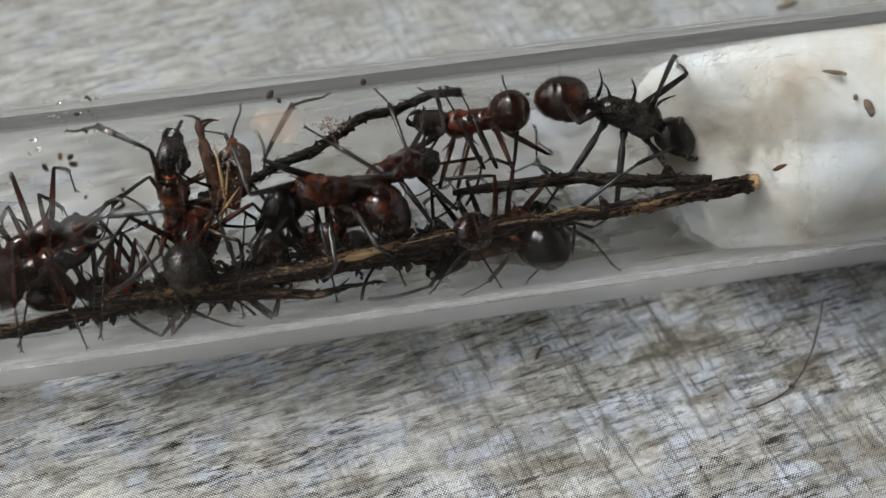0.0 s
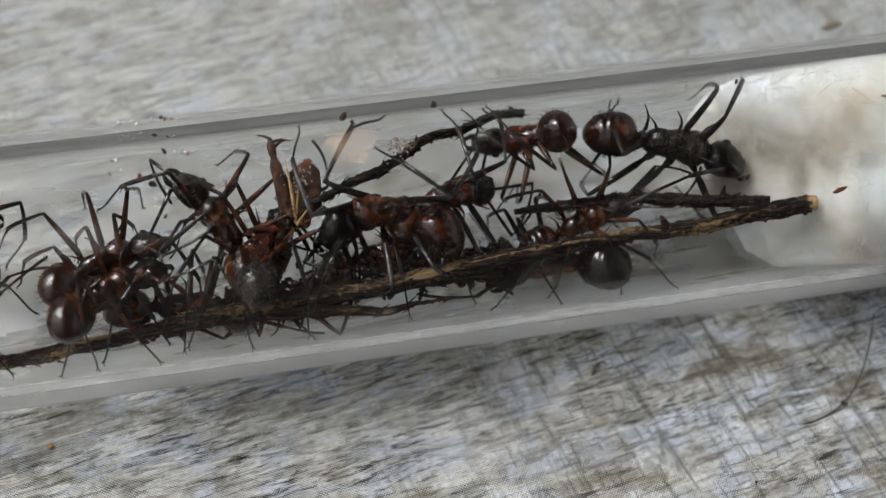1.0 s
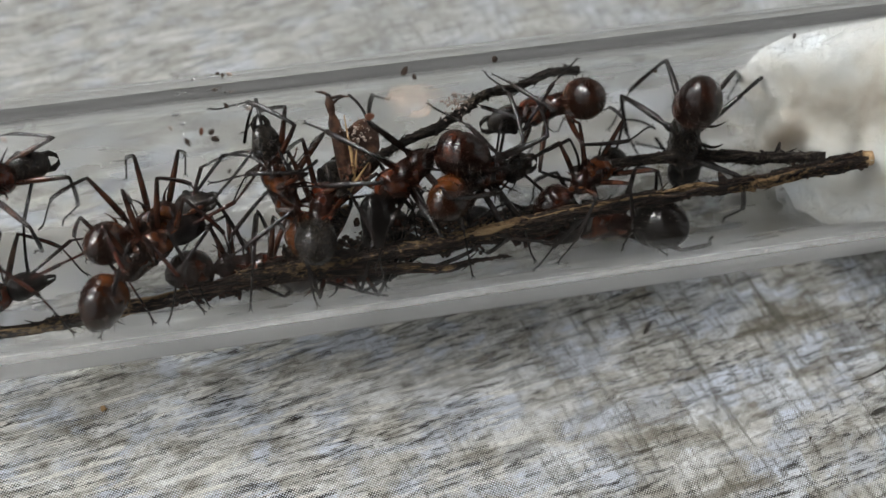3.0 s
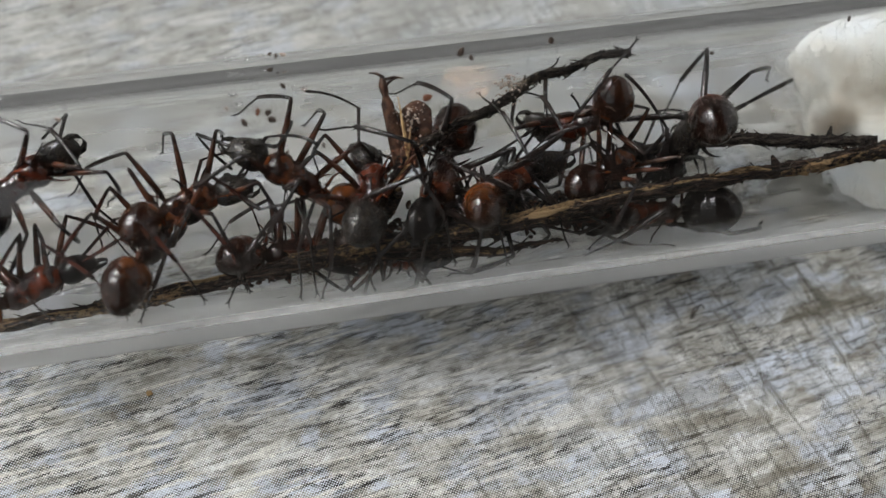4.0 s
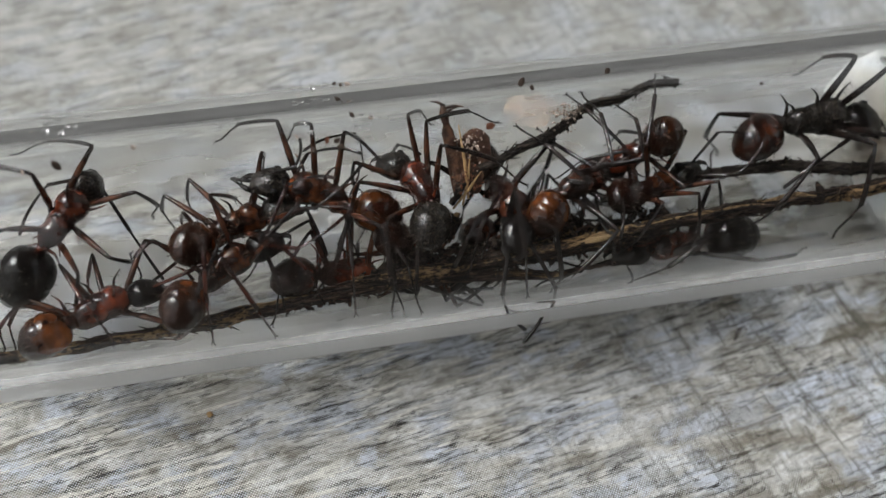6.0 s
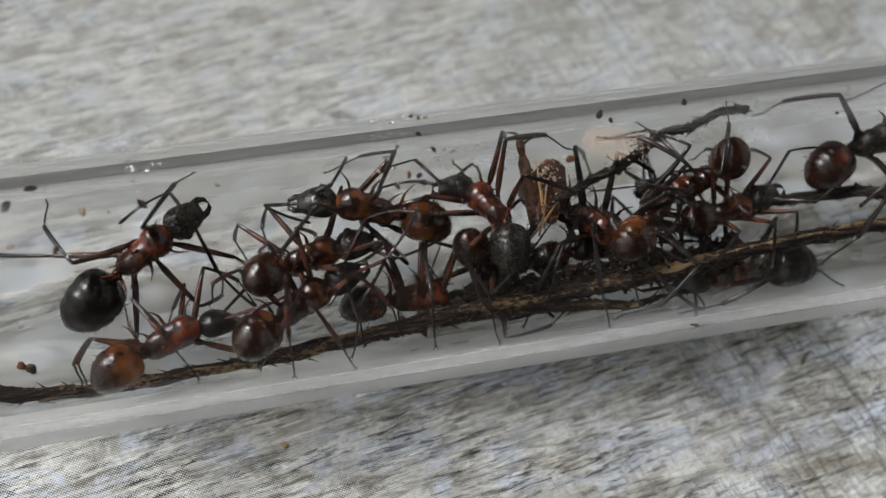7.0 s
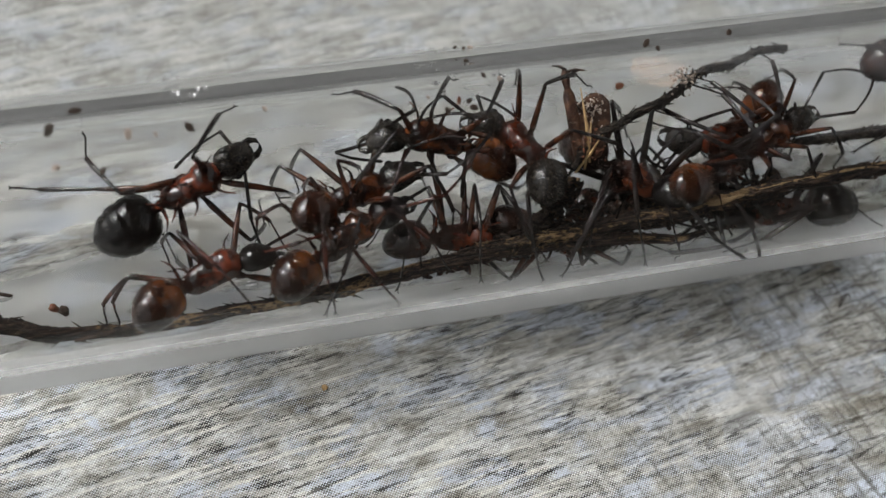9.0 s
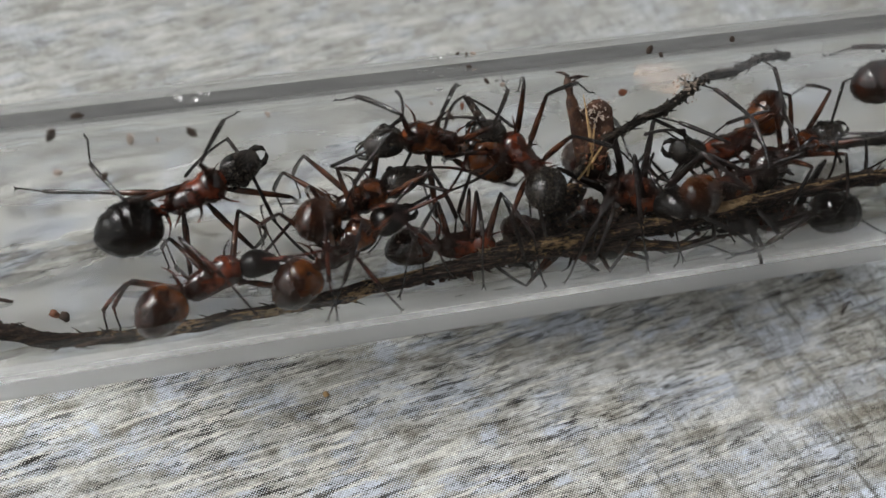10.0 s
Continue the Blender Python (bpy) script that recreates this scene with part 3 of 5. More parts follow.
def ant(label, s, plump, skin, rows, legs, feelers, seed):
    """rows: seconds, thorax u v w, heading, bank, tilt, then yaw and pitch of the head and of the gaster. legs: {number: rows of seconds, knee, foot}.
    feelers: for the left and the right antenna the angles (yaw, lift, fold) or the ways of its two halves. plump: the gaster's size."""
    rng = random.Random(seed)
    head_mat, thorax_mat, gaster_mat, leg_mat = skin
    root = tagged(new("ant"), label, "ant", "ants in the tube")
    bristles(thorax_mesh(s, thorax_mat, root), 70, .34 * s, seed)
    petiole_mesh(s, thorax_mat, root)
    gaster = gaster_mesh(s, plump, gaster_mat, root)
    head = head_mesh(s, head_mat, root)
    bristles(gaster, 110, .30 * s, seed + 50)
    bristles(head, 45, .26 * s, seed + 90)
    feel = [antenna_mesh(s, y, leg_mat, head, *(eased(rows, s, y, f) if len(f) == 2 else fitting(rows, s, y, f))) for y, f in zip((1, -1), feelers)]
    l1, l2 = 4.3 * s, 6.2 * s
    still = len(rows) == 1
    times = [0.0] if still else TIMES
    track = {root: [], gaster: [], head: [], feel[0]: [], feel[1]: []}
    for t in times:
        r = between(rows, t)
        f = body_frame(r, s)
        track[root].append((t, TUBE @ scaled(f)))
        track[head].append((t, pose(1.75 * s * MM, 0, .05 * s * MM, 0, -r[7], r[6])))
        track[gaster].append((t, pose(-2.2 * s * MM, 0, -.1 * s * MM, 0, -r[9], r[8])))
        for k, ob in enumerate(feel):
            a = 0 if still else 9 * math.sin(2.3 * t + seed * 1.7 + k * 2.1) + 5 * math.sin(5.1 * t + seed + k)
            track[ob].append((t, Matrix.Translation(ob.location) @ pose(0, 0, 0, 0, -a * 0.6, a)))
    for n in range(6):
        side, pair = (1 if n < 3 else -1), n % 3
        thigh = femur_mesh(s, l1, FEMUR if thorax_mat in (RED, RUST) else leg_mat, root)
        shin = tibia_mesh(s, l2, leg_mat, thigh)
        track[thigh], track[shin] = [], []
        sx, sy, sz = SEATS[pair]
        jig = [rng.uniform(-.9, .9) for _ in range(3)]
        stand = []
        for row in rows:
            f = body_frame(row[1:], s)
            foot = f @ Vector(((STANCE[pair][0] + jig[0]) * s, (STANCE[pair][1] + jig[1]) * s * side, (-2.4 + jig[2] * .6) * s))
            knee = f @ Vector(((STANCE[pair][0] * .62 + jig[1] * .5) * s, STANCE[pair][1] * .62 * s * side, (1.3 + jig[0]) * s))
            stand.append((row[0], *knee, *kept_inside(foot)))
        given = legs.get(n, [])
        for t in times:
            base = between(rows, t)
            f = body_frame(base, s)
            hip = f @ Vector((sx * s, sy * s * side, sz * s))
            use = stand
            if given and given[0][0] - 0.6 <= t <= given[-1][0] + 0.6:
                use = given
            # a foot stays, then steps
            step = []
            for a, b in zip(use, use[1:]):
                if a[0] <= t <= b[0]:
                    d = b[0] - a[0]
                    k = smooth_step(((t - a[0]) / d - (0.15 if (n + pair) % 2 else 0.45)) / 0.4)
                    step = [p + (q - p) * k for p, q in zip(a[1:], b[1:])]
            if not step:
                step = use[0][1:] if t < use[0][0] else use[-1][1:]
            knee, foot = Vector(step[:3]), kept_inside(Vector(step[3:6]))
            gap = foot - hip
            far = max(abs(l2 - l1) * 1.05, min(gap.length, (l1 + l2) * 0.985))
            way = gap.normalized()
            along = (l1 * l1 + far * far - l2 * l2) / (2 * far)
            out = (knee - hip) - way * (knee - hip).dot(way)
            out = out.normalized() if out.length > 1e-3 else way.orthogonal().normalized()
            rise = math.sqrt(max(0.0, l1 * l1 - along * along))
            # the knee turns away from the glass
            for turn in (0, 15, -15, 30, -30, 50, -50, 75, -75, 105, -105, 140, -140, 180):
                side_way = Matrix.Rotation(radians(turn), 3, way) @ out
                joint = hip + way * along + side_way * rise
                if math.hypot(joint.y, joint.z) < 6.5:
                    break
            out = side_way
            end = hip + way * far
            a, b = aimed(hip, joint, out), aimed(joint, end, out)
            track[thigh].append((t, scaled(f.inverted() @ a)))
            track[shin].append((t, scaled(a.inverted() @ b)))
    for ob, path in track.items():
        ob.matrix_basis = path[0][1]
        if not still:
            MOVES.append((ob, path))
    return root


def motions():
    for ob, path in MOVES:
        walk(ob, path)


ant('black and red ant with a large black gaster', 1, 1.02, (BLACK_DULL, RED, BLACK, LEG),
    [(0, -34.19, 3.31, -0.11, 43.22, -20, -54.72, -51.48, 8.04, 43.13, -7.04),
     (2.5, -33.72, 3.41, -0.3, 45.08, -20, -52.17, -42.48, 31.69, 33.49, -26.76),
     (3.8, -34.92, 2.54, -0.19, 34.69, -20, -20.93, 8.98, 56.35, -7.45, -51.26),
     (4.5, -35.2, 2.48, -0.18, 27.5, -20, -20.28, 13.26, 49.52, -12.01, -46.76),
     (5, -36.09, 1.45, -0.12, 67.23, -20, -17.23, 39.58, 36.48, -32.48, -31.93),
     (5.5, -36.71, 1.93, 0.07, 57.33, -20, -20.05, -18, -48.87, 14.77, 43.36),
     (7, -36.52, 2.13, 0, 33.9, -20, 0, -7.65, 2.77, 6.49, -2.36),
     (7.5, -36.54, 2.04, 0, 31.31, -20, 0, -7.68, 2.78, 6.25, -2.27),
     (10, -36.04, 1.9, 0, 21.66, -20, 0, 1.9, -0.69, -1.58, 0.57)],
    {0: [(7.5, -35.6, 3.9, 5, -33.02, 6.92, -0.45), (10, -35.4, 3.5, 5, -32.99, 6.62, -0.45)], 1: [(7.5, -39.51, 2.76, 1, -41.77, 6.26, -2.11), (10, -39.02, 2.56, 1, -41.67, 6.49, -1.42)], 2: [(7.5, -41.75, 2.27, 1, -48.24, 3.85, -5.36), (10, -41.63, 2.34, 1, -47.2, 4.15, -5.13)], 3: [(7.5, -32.8, 1.81, 1, -31.6, 0, -6.6), (10, -32.42, 1.5, 1, -31.05, 0.82, -6.55)], 5: [(7.5, -37.01, -0.69, 1, -38.87, -0.75, -6.56), (10, -36.42, -0.74, 1, -38.41, -0.38, -6.59)], 4: [(7.5, -35.11, -0.81, 1, -32.34, -0.08, -6.6), (10, -34.79, -0.96, 1, -32.21, 0.97, -6.53)]}, (((0.95, 0.22, -0.1), (0.97, 0.2, -0.1)), ((0.25, -0.95, 0.1), (0.5, -0.8, -0.1))), 1)
ant('red-brown ant on the tube floor beside the twig', 0.92, 0.88, (BLACK, RED, AMBER, LEG_RED),
    [(0, -34.95, -3.49, 1.5, 16.19, 70, 0, 0.51, 1.4, -0.5, -1.36),
     (3.8, -34.95, -3.49, 1.5, 16.19, 70, 0, 0.51, 1.4, -0.5, -1.36),
     (5, -34.49, -3.68, 1.51, 15.72, 70, 4.44, 10.2, -9.32, -9.12, 8.36),
     (7, -35.49, -2.99, 1.5, 15.23, 70, 0, -4.32, -11.7, 4.13, 11.2),
     (10, -35.7, -3.04, 1.39, 15.92, 70, -8.29, -29.13, -2.29, 28.42, 2.24)],
    {2: [(5, -37.03, -1.91, 2.5, -41.56, -5.83, -3.1), (10, -38.42, -1.85, 2.5, -42.27, -5.8, -3.15)], 5: [(5, -36.48, -2.3, 2.5, -40.89, -5.9, -2.95), (10, -38.26, -2.18, 2.5, -41.47, -5.85, -3.06)], 1: [(5, -34.27, -1.34, 2.5, -36.7, -4, -5.25), (10, -36.6, -0.72, 2.5, -38.33, -2.37, -6.16)], 3: [(5, -32.06, -4.04, 2.5, -33.24, -6.24, -2.15), (10, -33.08, -3.41, 2.5, -32.5, -5.26, -3.99)]}, ((35, 15, 60), (35, 15, 60)), 2)
ant('brown ant with an amber gaster among the others', 0.95, 0.82, (BLACK_DULL, RUST, AMBER, LEG),
    [(0, -24.5, 0.07, 0.34, 16.54, 30, -18.15, -47.5, 27.75, 47.61, -27.79),
     (2.5, -24.83, -0.34, 0.37, 19.16, 30, -19.4, -29.76, 46.01, 28.44, -44.82),
     (3.8, -25.87, -0.02, 0.43, 13.38, 30, -16.94, -33.48, 29.45, 33.26, -29.3),
     (5, -26.57, 0.3, 0.45, 19.16, 30, -17.83, -28.86, 35.37, 28.02, -34.64),
     (7, -27.09, 0.41, 0.51, 9.64, 30, -16.67, -22.78, 28.22, 23.17, -28.6),
     (10, -26.97, 0.19, 0.59, 17.35, 30, -18.35, -16.91, 29.47, 17.52, -30.33)],
    {2: [(5, -29.16, 2.11, 1.5, -30.85, 0.33, -6.59), (10, -29.82, 2.45, 1.5, -30.95, 0.23, -6.6)], 1: [(5, -27.26, 2.04, 1.5, -29.4, 0.5, -6.58), (10, -28.2, 2.56, 1.5, -29.77, 1.01, -6.52)]}, ((35, 15, 60), (35, 15, 60)), 3)
ant('shiny brown ant with amber gaster against the twig', 0.95, 0.85, (BLACK, RUST, AMBER, LEG_RED),
    [(0, -24.2, -1.57, 1.59, 18.2, 40, -25.06, -65, 45.84, 66, -45.33),
     (2.5, -24.55, -2.1, 1.83, 27.21, 40, -8.02, -34.02, 9.9, 34.47, -10.01),
     (3.8, -27.57, -1.62, 1.73, 43.13, 40, -40.53, -0.53, -7, 0.48, 6.33),
     (5, -27.75, -1.96, 1.69, 30.75, 40, -10.71, -54.18, 19.46, 52.26, -19.01),
     (7, -27.96, -2.03, 1.95, 23.44, 40, -12.88, -21.12, 24.32, 20.99, -24.19),
     (10, -28.12, -2.17, 2, 25.95, 40, 0, -4.66, -3.9, 4.69, 3.93)],
    {}, ((35, 15, 60), (35, 15, 60)), 4)
ant('dark red ant with hooked spines behind the twig', 0.92, 0.82, (BLACK, RED, BROWN, LEG),
    [(0, -20.71, -3.39, 0, -13.38, 80, 0, -3.05, -16.78, 3.09, 16.99),
     (2.5, -19.98, -3.65, 0, -13.5, 80, 0, -2.4, -13.35, 2.51, 13.93),
     (5, -20.68, -3.81, 0.03, -13.76, 80, -18.98, -40.75, -5.36, 41.01, 5.39),
     (7, -20.99, -3.04, 0, -9.39, 80, 0, -2.67, -14.79, 2.64, 14.66),
     (10, -20.99, -3.34, 0, -13.3, 80, 0, -2.49, -13.85, 2.48, 13.77)],
    {}, ((35, 15, 60), (35, 15, 60)), 5)
ant('red ant with a dark head and amber gaster', 0.98, 0.82, (BLACK_DULL, RUST, AMBER, LEG),
    [(0, -16.32, 1.04, 1, 90.75, -35, 0, -12.5, 8.62, 11.84, -8.18),
     (0.5, -17.25, 0.53, 0.99, 122.3, -35, -20.44, 42.48, 27.99, -40.84, -27.24),
     (1, -17.7, 1.18, 1.01, 119.78, -35, -15.75, 29.26, 20.96, -29.59, -21.16),
     (1.5, -17.1, 1.5, 0.97, 113.64, -35, -16.54, 32.73, 28.18, -31.2, -27.17),
     (2, -16.55, 1.12, 0.97, 97.98, -35, -41.23, -11.14, -7.81, 11.01, 7.71),
     (2.5, -16.33, 0.75, 0.96, 85.31, -35, -17.66, 10.52, 48.16, -9.74, -45.98),
     (3.8, -19.79, 0.69, 1, 143.74, -35, 0, -3.54, 2.47, 3.57, -2.5),
     (4.5, -20.28, 0.91, 1, 147.4, -35, 0, 6.88, -4.79, -6.76, 4.71),
     (5, -20.34, 0.32, 1, 153.29, -35, 0, 4.49, -3.14, -4.55, 3.18),
     (7, -23.54, 2.78, 1, 162.53, -35, 0, 5.25, -3.67, -5.3, 3.7),
     (7.5, -21.67, 2.26, 1, 158.69, -35, 0, 13.31, -9.15, -13.24, 9.11),
     (10, -22.37, 2.98, 1, 165.18, -35, 0, 19.05, -12.88, -19.46, 13.13)],
    {3: [(7.5, -23.6, 3.34, 2, -25.46, 5.65, -3.4), (10, -24.45, 4.15, 2, -27.46, 6.83, -0.45)], 4: [(7.5, -22.64, 4.21, 2, -20.97, 6.89, -0.45), (10, -21.99, 4.08, 2, -19.95, 6.99, -0.45)], 5: [(7.5, -19.97, 2.69, 2, -17.18, 5.34, -3.88), (10, -19.89, 3.51, 2, -17.26, 6.86, -0.45)], 1: [(7.5, -21.94, -0.54, 2, -21.81, 0.65, -6.57), (10, -22.68, -0.06, 2, -21.97, 1.87, -6.33)], 2: [(7.5, -20.11, -2.15, 2, -14.24, -0.79, -6.55), (10, -20.91, -1.28, 2, -14.64, 0.57, -6.58)]}, (((0.74, 0.11, 0.67), (0.85, -0.47, 0.25)), ((0.28, 0.19, 0.94), (0.13, -0.86, -0.49))), 6)
ant('black ant crouched by the upright husk', 0.92, 0.82, (BLACK_DULL, RED, BLACK_DULL, LEG),
    [(0, -15.37, -0.47, 1.41, 62.42, 10, -49.97, -24.72, 10.98, 24.09, -10.72),
     (2.5, -15.29, -0.5, 1.36, 57.64, 10, -46.17, -24.44, 21.98, 24.2, -21.79),
     (3.8, -15.58, -0.7, 1.41, 78.21, 10, -49.19, 14.1, 14.01, -13.88, -13.81),
     (4.2, -15.3, -0.27, 1.47, 76.71, 10, -50.13, 33.3, 10.64, -32.8, -10.5),
     (5, -15.53, 0.54, 1.51, 100.14, 10, -48.02, 42.16, 14.83, -41.15, -14.55),
     (7, -16.33, 1.95, 1.49, 120.7, 10, -40.04, 37.97, 9.63, -36.63, -9.34),
     (7.5, -16.56, 2.21, 1.53, 122.07, 10, -41.67, 40.47, -5.73, -38.65, 5.52),
     (10, -17.27, 1.43, 1.43, 124.24, 10, -23.06, 41.51, 52.71, -40.24, -52)],
    {}, (((0.83, -0.54, 0.16), (0.64, 0.72, 0.27)), ((0.09, -0.74, -0.66), (-0.62, 0.52, 0.59))), 7)
ant('large dark brown ant on top of the cluster', 1.08, 0.8, (BLACK, BROWN, BROWN, LEG),
    [(0, -7.47, 0.81, 2.8, 173.15, 20, 0, 51.37, 15.87, -51.94, -15.99),
     (1, -8.2, 0.84, 2.8, 172.84, 20, 0, 52.53, 16.11, -53.15, -16.24),
     (2.5, -9.75, 1.46, 2.61, 195.11, 20, -23.15, 65, 48.07, -75, -48.12),
     (3.8, -11.53, -0.63, 1.2, 236.95, 20, 32.64, -13.98, 12.85, 13.75, -15.89),
     (5, -11.72, -0.43, 0.9, 258.99, 20, 44.48, -59.72, -8.65, -0.52, 19.33),
     (7, -9.89, -0.0, 0.6, 315.90999999999997, 20, 44.0, -12.94, 16.39, 13.33, -23.81),
     (10, -10.51, -1.5, 0.6, 317.5, 20, 48.87, 6.84, 19.6, -7.9, -25.09)],
    {}, ((35, 15, 60), (35, 15, 60)), 8)
ant('dark ant with pale glossy legs in the cluster', 0.95, 0.82, (BLACK_DULL, BROWN, AMBER, LEG),
    [(0, -3.48, 1.6, 1.47, 18.63, -30, -19.95, -53.2, -14.46, 53.74, 14.55),
     (2.5, -5, 0.77, 1.46, 10.84, -30, -39.16, -20.71, 6.4, 20.86, -6.44),
     (3.8, -7.7, -1.15, 1.47, 23.31, -30, -24.38, 17.43, 55.86, -16.3, -54.12),
     (5, -6.1, 0.22, 1.36, 5.75, -30, -21.64, -58.39, -6.17, 60.53, 6.3),
     (7, -6.51, 0.39, 1.58, 40.3, -30, -52.46, -2.65, -27.73, 2.6, 27.29),
     (10, -4.78, -1.92, 1.79, 8.05, -30, -20.1, 23.37, 21.04, -22.88, -20.66)],
    {}, ((35, 15, 60), (35, 15, 60)), 9)
ant('ant with reddish thorax and brown gaster on the thin twig', 0.95, 0.82, (BLACK_DULL, RED, AMBER, LEG),
    [(0, 1.7, 3.98, -0.64, 178.08, 25, -24.47, -42.56, 46.91, 42.3, -46.77),
     (1, 1.49, 4.33, -0.79, 176.7, 25, -47.76, -22.55, 46.75, 21.67, -45.66),
     (2.5, -0.07, 4.46, -0.64, 177.23, 25, -46.23, 3.85, 40.33, -3.62, -38.56),
     (3.8, -2.58, 2.51, -0.73, 201.03, 25, -24.12, -44.58, 50.45, 44.85, -50.58),
     (4.2, -1.68, 1.25, -0.6, 180.15, 25, -60.16, -62.9, -9.51, 61.34, 9.37),
     (5, -2.09, 1.39, -0.79, 202.39, 25, -25.6, -45.58, 56.93, 46.27, -57.23),
     (7, -2.81, 1.58, -0.73, 198.82, 25, -21.44, -56.19, 31.15, 58.47, -31.8),
     (7.5, -3.61, 1.34, -0.5, 196.16, 25, 0, -30.73, -13.4, 31.78, 13.8),
     (10, -3.54, 0.55, -0.5, 196.06, 25, 0, -33.72, -14.51, 34.3, 14.72)],
    {3: [(0, 0.17, 5.37, 1.5, -0.02, 6.45, -0.25), (2.0, -2.06, 4.88, 1.5, -2.83, 6.84, 0.45)], 4: [(0, 1.2, 5.04, 1.5, 1.13, 6.38, -0.95), (2.0, -0.66, 5.05, 1.5, -1.29, 6.66, 0.45)], 5: [(0, 5.02, 4.84, 1.5, 3.75, 6.87, 0.45), (2.0, 3.23, 2.04, 1.5, 7.29, 6.21, -1.75)], 0: [(0, -0.58, 2.25, 1.5, 1.33, 1.48, -6.3), (2.0, -2.32, 2.83, 1.5, -0.71, 0.91, -6.4)], 1: [(0, 0.93, 2.16, 1.5, 1.48, 1.46, -6.3), (2.0, -0.46, 2.6, 1.5, -0.36, 0.56, -6.45)], 2: [(0, 4.32, 2.07, 1.5, 6.66, 2.36, -6.0), (2.0, 0.87, 2.1, 1.5, 5.94, 1.02, -6.35)]}, ((35, 15, 60), (35, 15, 60)), 10)
ant('black ant walking on the cotton side of the tube', 1.12, 0.78, (BLACK, BLACK_DULL, BROWN, LEG),
    [(0, 10.89, 2.92, 0.8, -26.24, 20, 0, -10.85, -3.92, 11.23, 4.06),
     (0.5, 10.64, 2.91, 0.8, -23.23, 20, 0, -7.63, -2.77, 8.05, 2.92),
     (1, 10.12, 2.5, 0.8, -20.27, 20, 0, -7.32, -2.65, 7.92, 2.87),
     (1.5, 8.2, 2, 0.94, -3.61, 20, -17.42, -21.99, 27.35, 20.81, -26.14),
     (1.8, 10.52, 3.15, 0.81, 15.75, 20, -26.94, -1.19, 1.3, 1.22, -1.32),
     (2, 12.27, 1.83, 0.75, -4.92, 20, 0.0, -28.66, -9.9, 0.96, 0.35),
     (2.2, 12.27, 1.83, 0.75, -4.92, 20, 0.0, -28.66, -9.9, 0.96, 0.35),
     (2.5, 8.67, 0.69, 0.67, -56.39, 20, -50.08, 10.44, -5.29, -10.51, 5.32),
     (3.8, 3.94, 0.24, 0.35, -121.11, 20, -62.57, -1.95, 57.11, 1.86, -55.78),
     (4, 4.13, 0.37, 0.35, -115.4, 20, -58.91, -28.45, 51.72, 27.19, -50.55),
     (4.2, 5.97, 0.27, 0.75, -50.59, 20, -46.65, -2.07, -10.71, 2.09, 10.77),
     (4.5, 4.19, 0.78, 0.68, -24.98, 20, -38.75, 1.41, 7.54, -1.45, -7.79),
     (5, 6.29, 1.72, 1.03, -16.6, 20, -21.04, -46.17, 17.5, 44.24, -16.96),
     (5.5, 9.54, 2.11, 0.8, -2.38, 20, 0, -23.52, -8.26, 24.07, 8.44),
     (7, 9.48, 2.72, 0.8, 8.56, 20, 0, -22.12, -7.8, 22.71, 8),
     (8, 9.95, 1.61, 0.8, -8.35, 20, 0, -29.75, -10.24, 30.52, 10.47),
     (9, 11.44, 3.81, 0.8, -10.19, 20, 0, -16.08, -5.76, 16.93, 6.05),
     (10, 10.49, 2.99, 0.8, -6.9, 20, 0, -9.17, -3.32, 9.68, 3.5)],
    {1: [(2.0, 11.8, 4.86, 1.8, 15.65, 6.04, -2.25), (2.5, 10.95, 4.97, 1.8, 12.58, 3.13, -5.65), (5, 6.67, 4.97, 1.8, 11.26, 3.92, -5.1)], 0: [(0, 12.82, 4.2, 1.8, 14.91, 6.8, -0.45), (1, 12.5, 3.7, 1.8, 15.39, 6.86, -0.45), (2.0, 13.08, 4.47, 1.8, 18.54, 4.23, -4.85), (2.5, 11.76, 3.53, 1.8, 15.95, 5.42, -3.5), (5, 9.07, 3.56, 1.8, 14.03, -0.36, -6.45)], 2: [(0, 5.42, 4.93, 1.8, 7.85, 6.26, -2.09), (1, 4.51, 5.51, 1.8, 7.68, 6.36, -1.78), (2.0, 8.13, 5.11, 1.8, 2.83, 6.03, -2.25), (2.5, 8.02, 4.53, 1.8, 4.26, 2.01, -6.15), (5, 1.7, 4.18, 1.8, 5.79, 0.63, -6.4), (5.5, 2.1, 4.5, 1.8, 5.91, 0.95, -6.4)], 5: [(0, 9.02, 0.78, 1.8, 6.42, 3.64, -5.51), (1, 7.52, 1.37, 1.8, 6.79, 2.32, -6.18), (2.0, 8.8, 0.14, 1.8, 10.43, -2.24, -6.05), (2.5, 5.52, 2.98, 1.8, 6.66, -1.1, -6.35), (5, 2.9, 2.37, 1.8, 4.67, -2.37, -6.0)], 4: [(0, 10.09, 1.09, 1.8, 11.54, -2.12, -6.25), (1, 8.18, 0.95, 1.8, 10.1, -0.01, -6.6), (2.0, 12.18, -0.11, 1.8, 13.3, -1.64, -6.25), (2.5, 6.49, 0.49, 1.8, 6.09, 0.91, -6.4)], 3: [(0, 12.9, 0.12, 1.8, 13.01, -2.04, -6.28), (1, 11.48, 0.19, 1.8, 12.18, -0.08, -6.6), (2.0, 14.89, -1.03, 1.8, 13.97, -6.11, -2.05), (2.5, 9.29, -1.88, 1.8, 10.54, -5.27, -3.7)]}, (((0.85, 0.5, 0.1), (0.95, -0.25, -0.15)), ((-0.62, -0.76, 0.2), (-0.45, -0.72, -0.53))), 11)
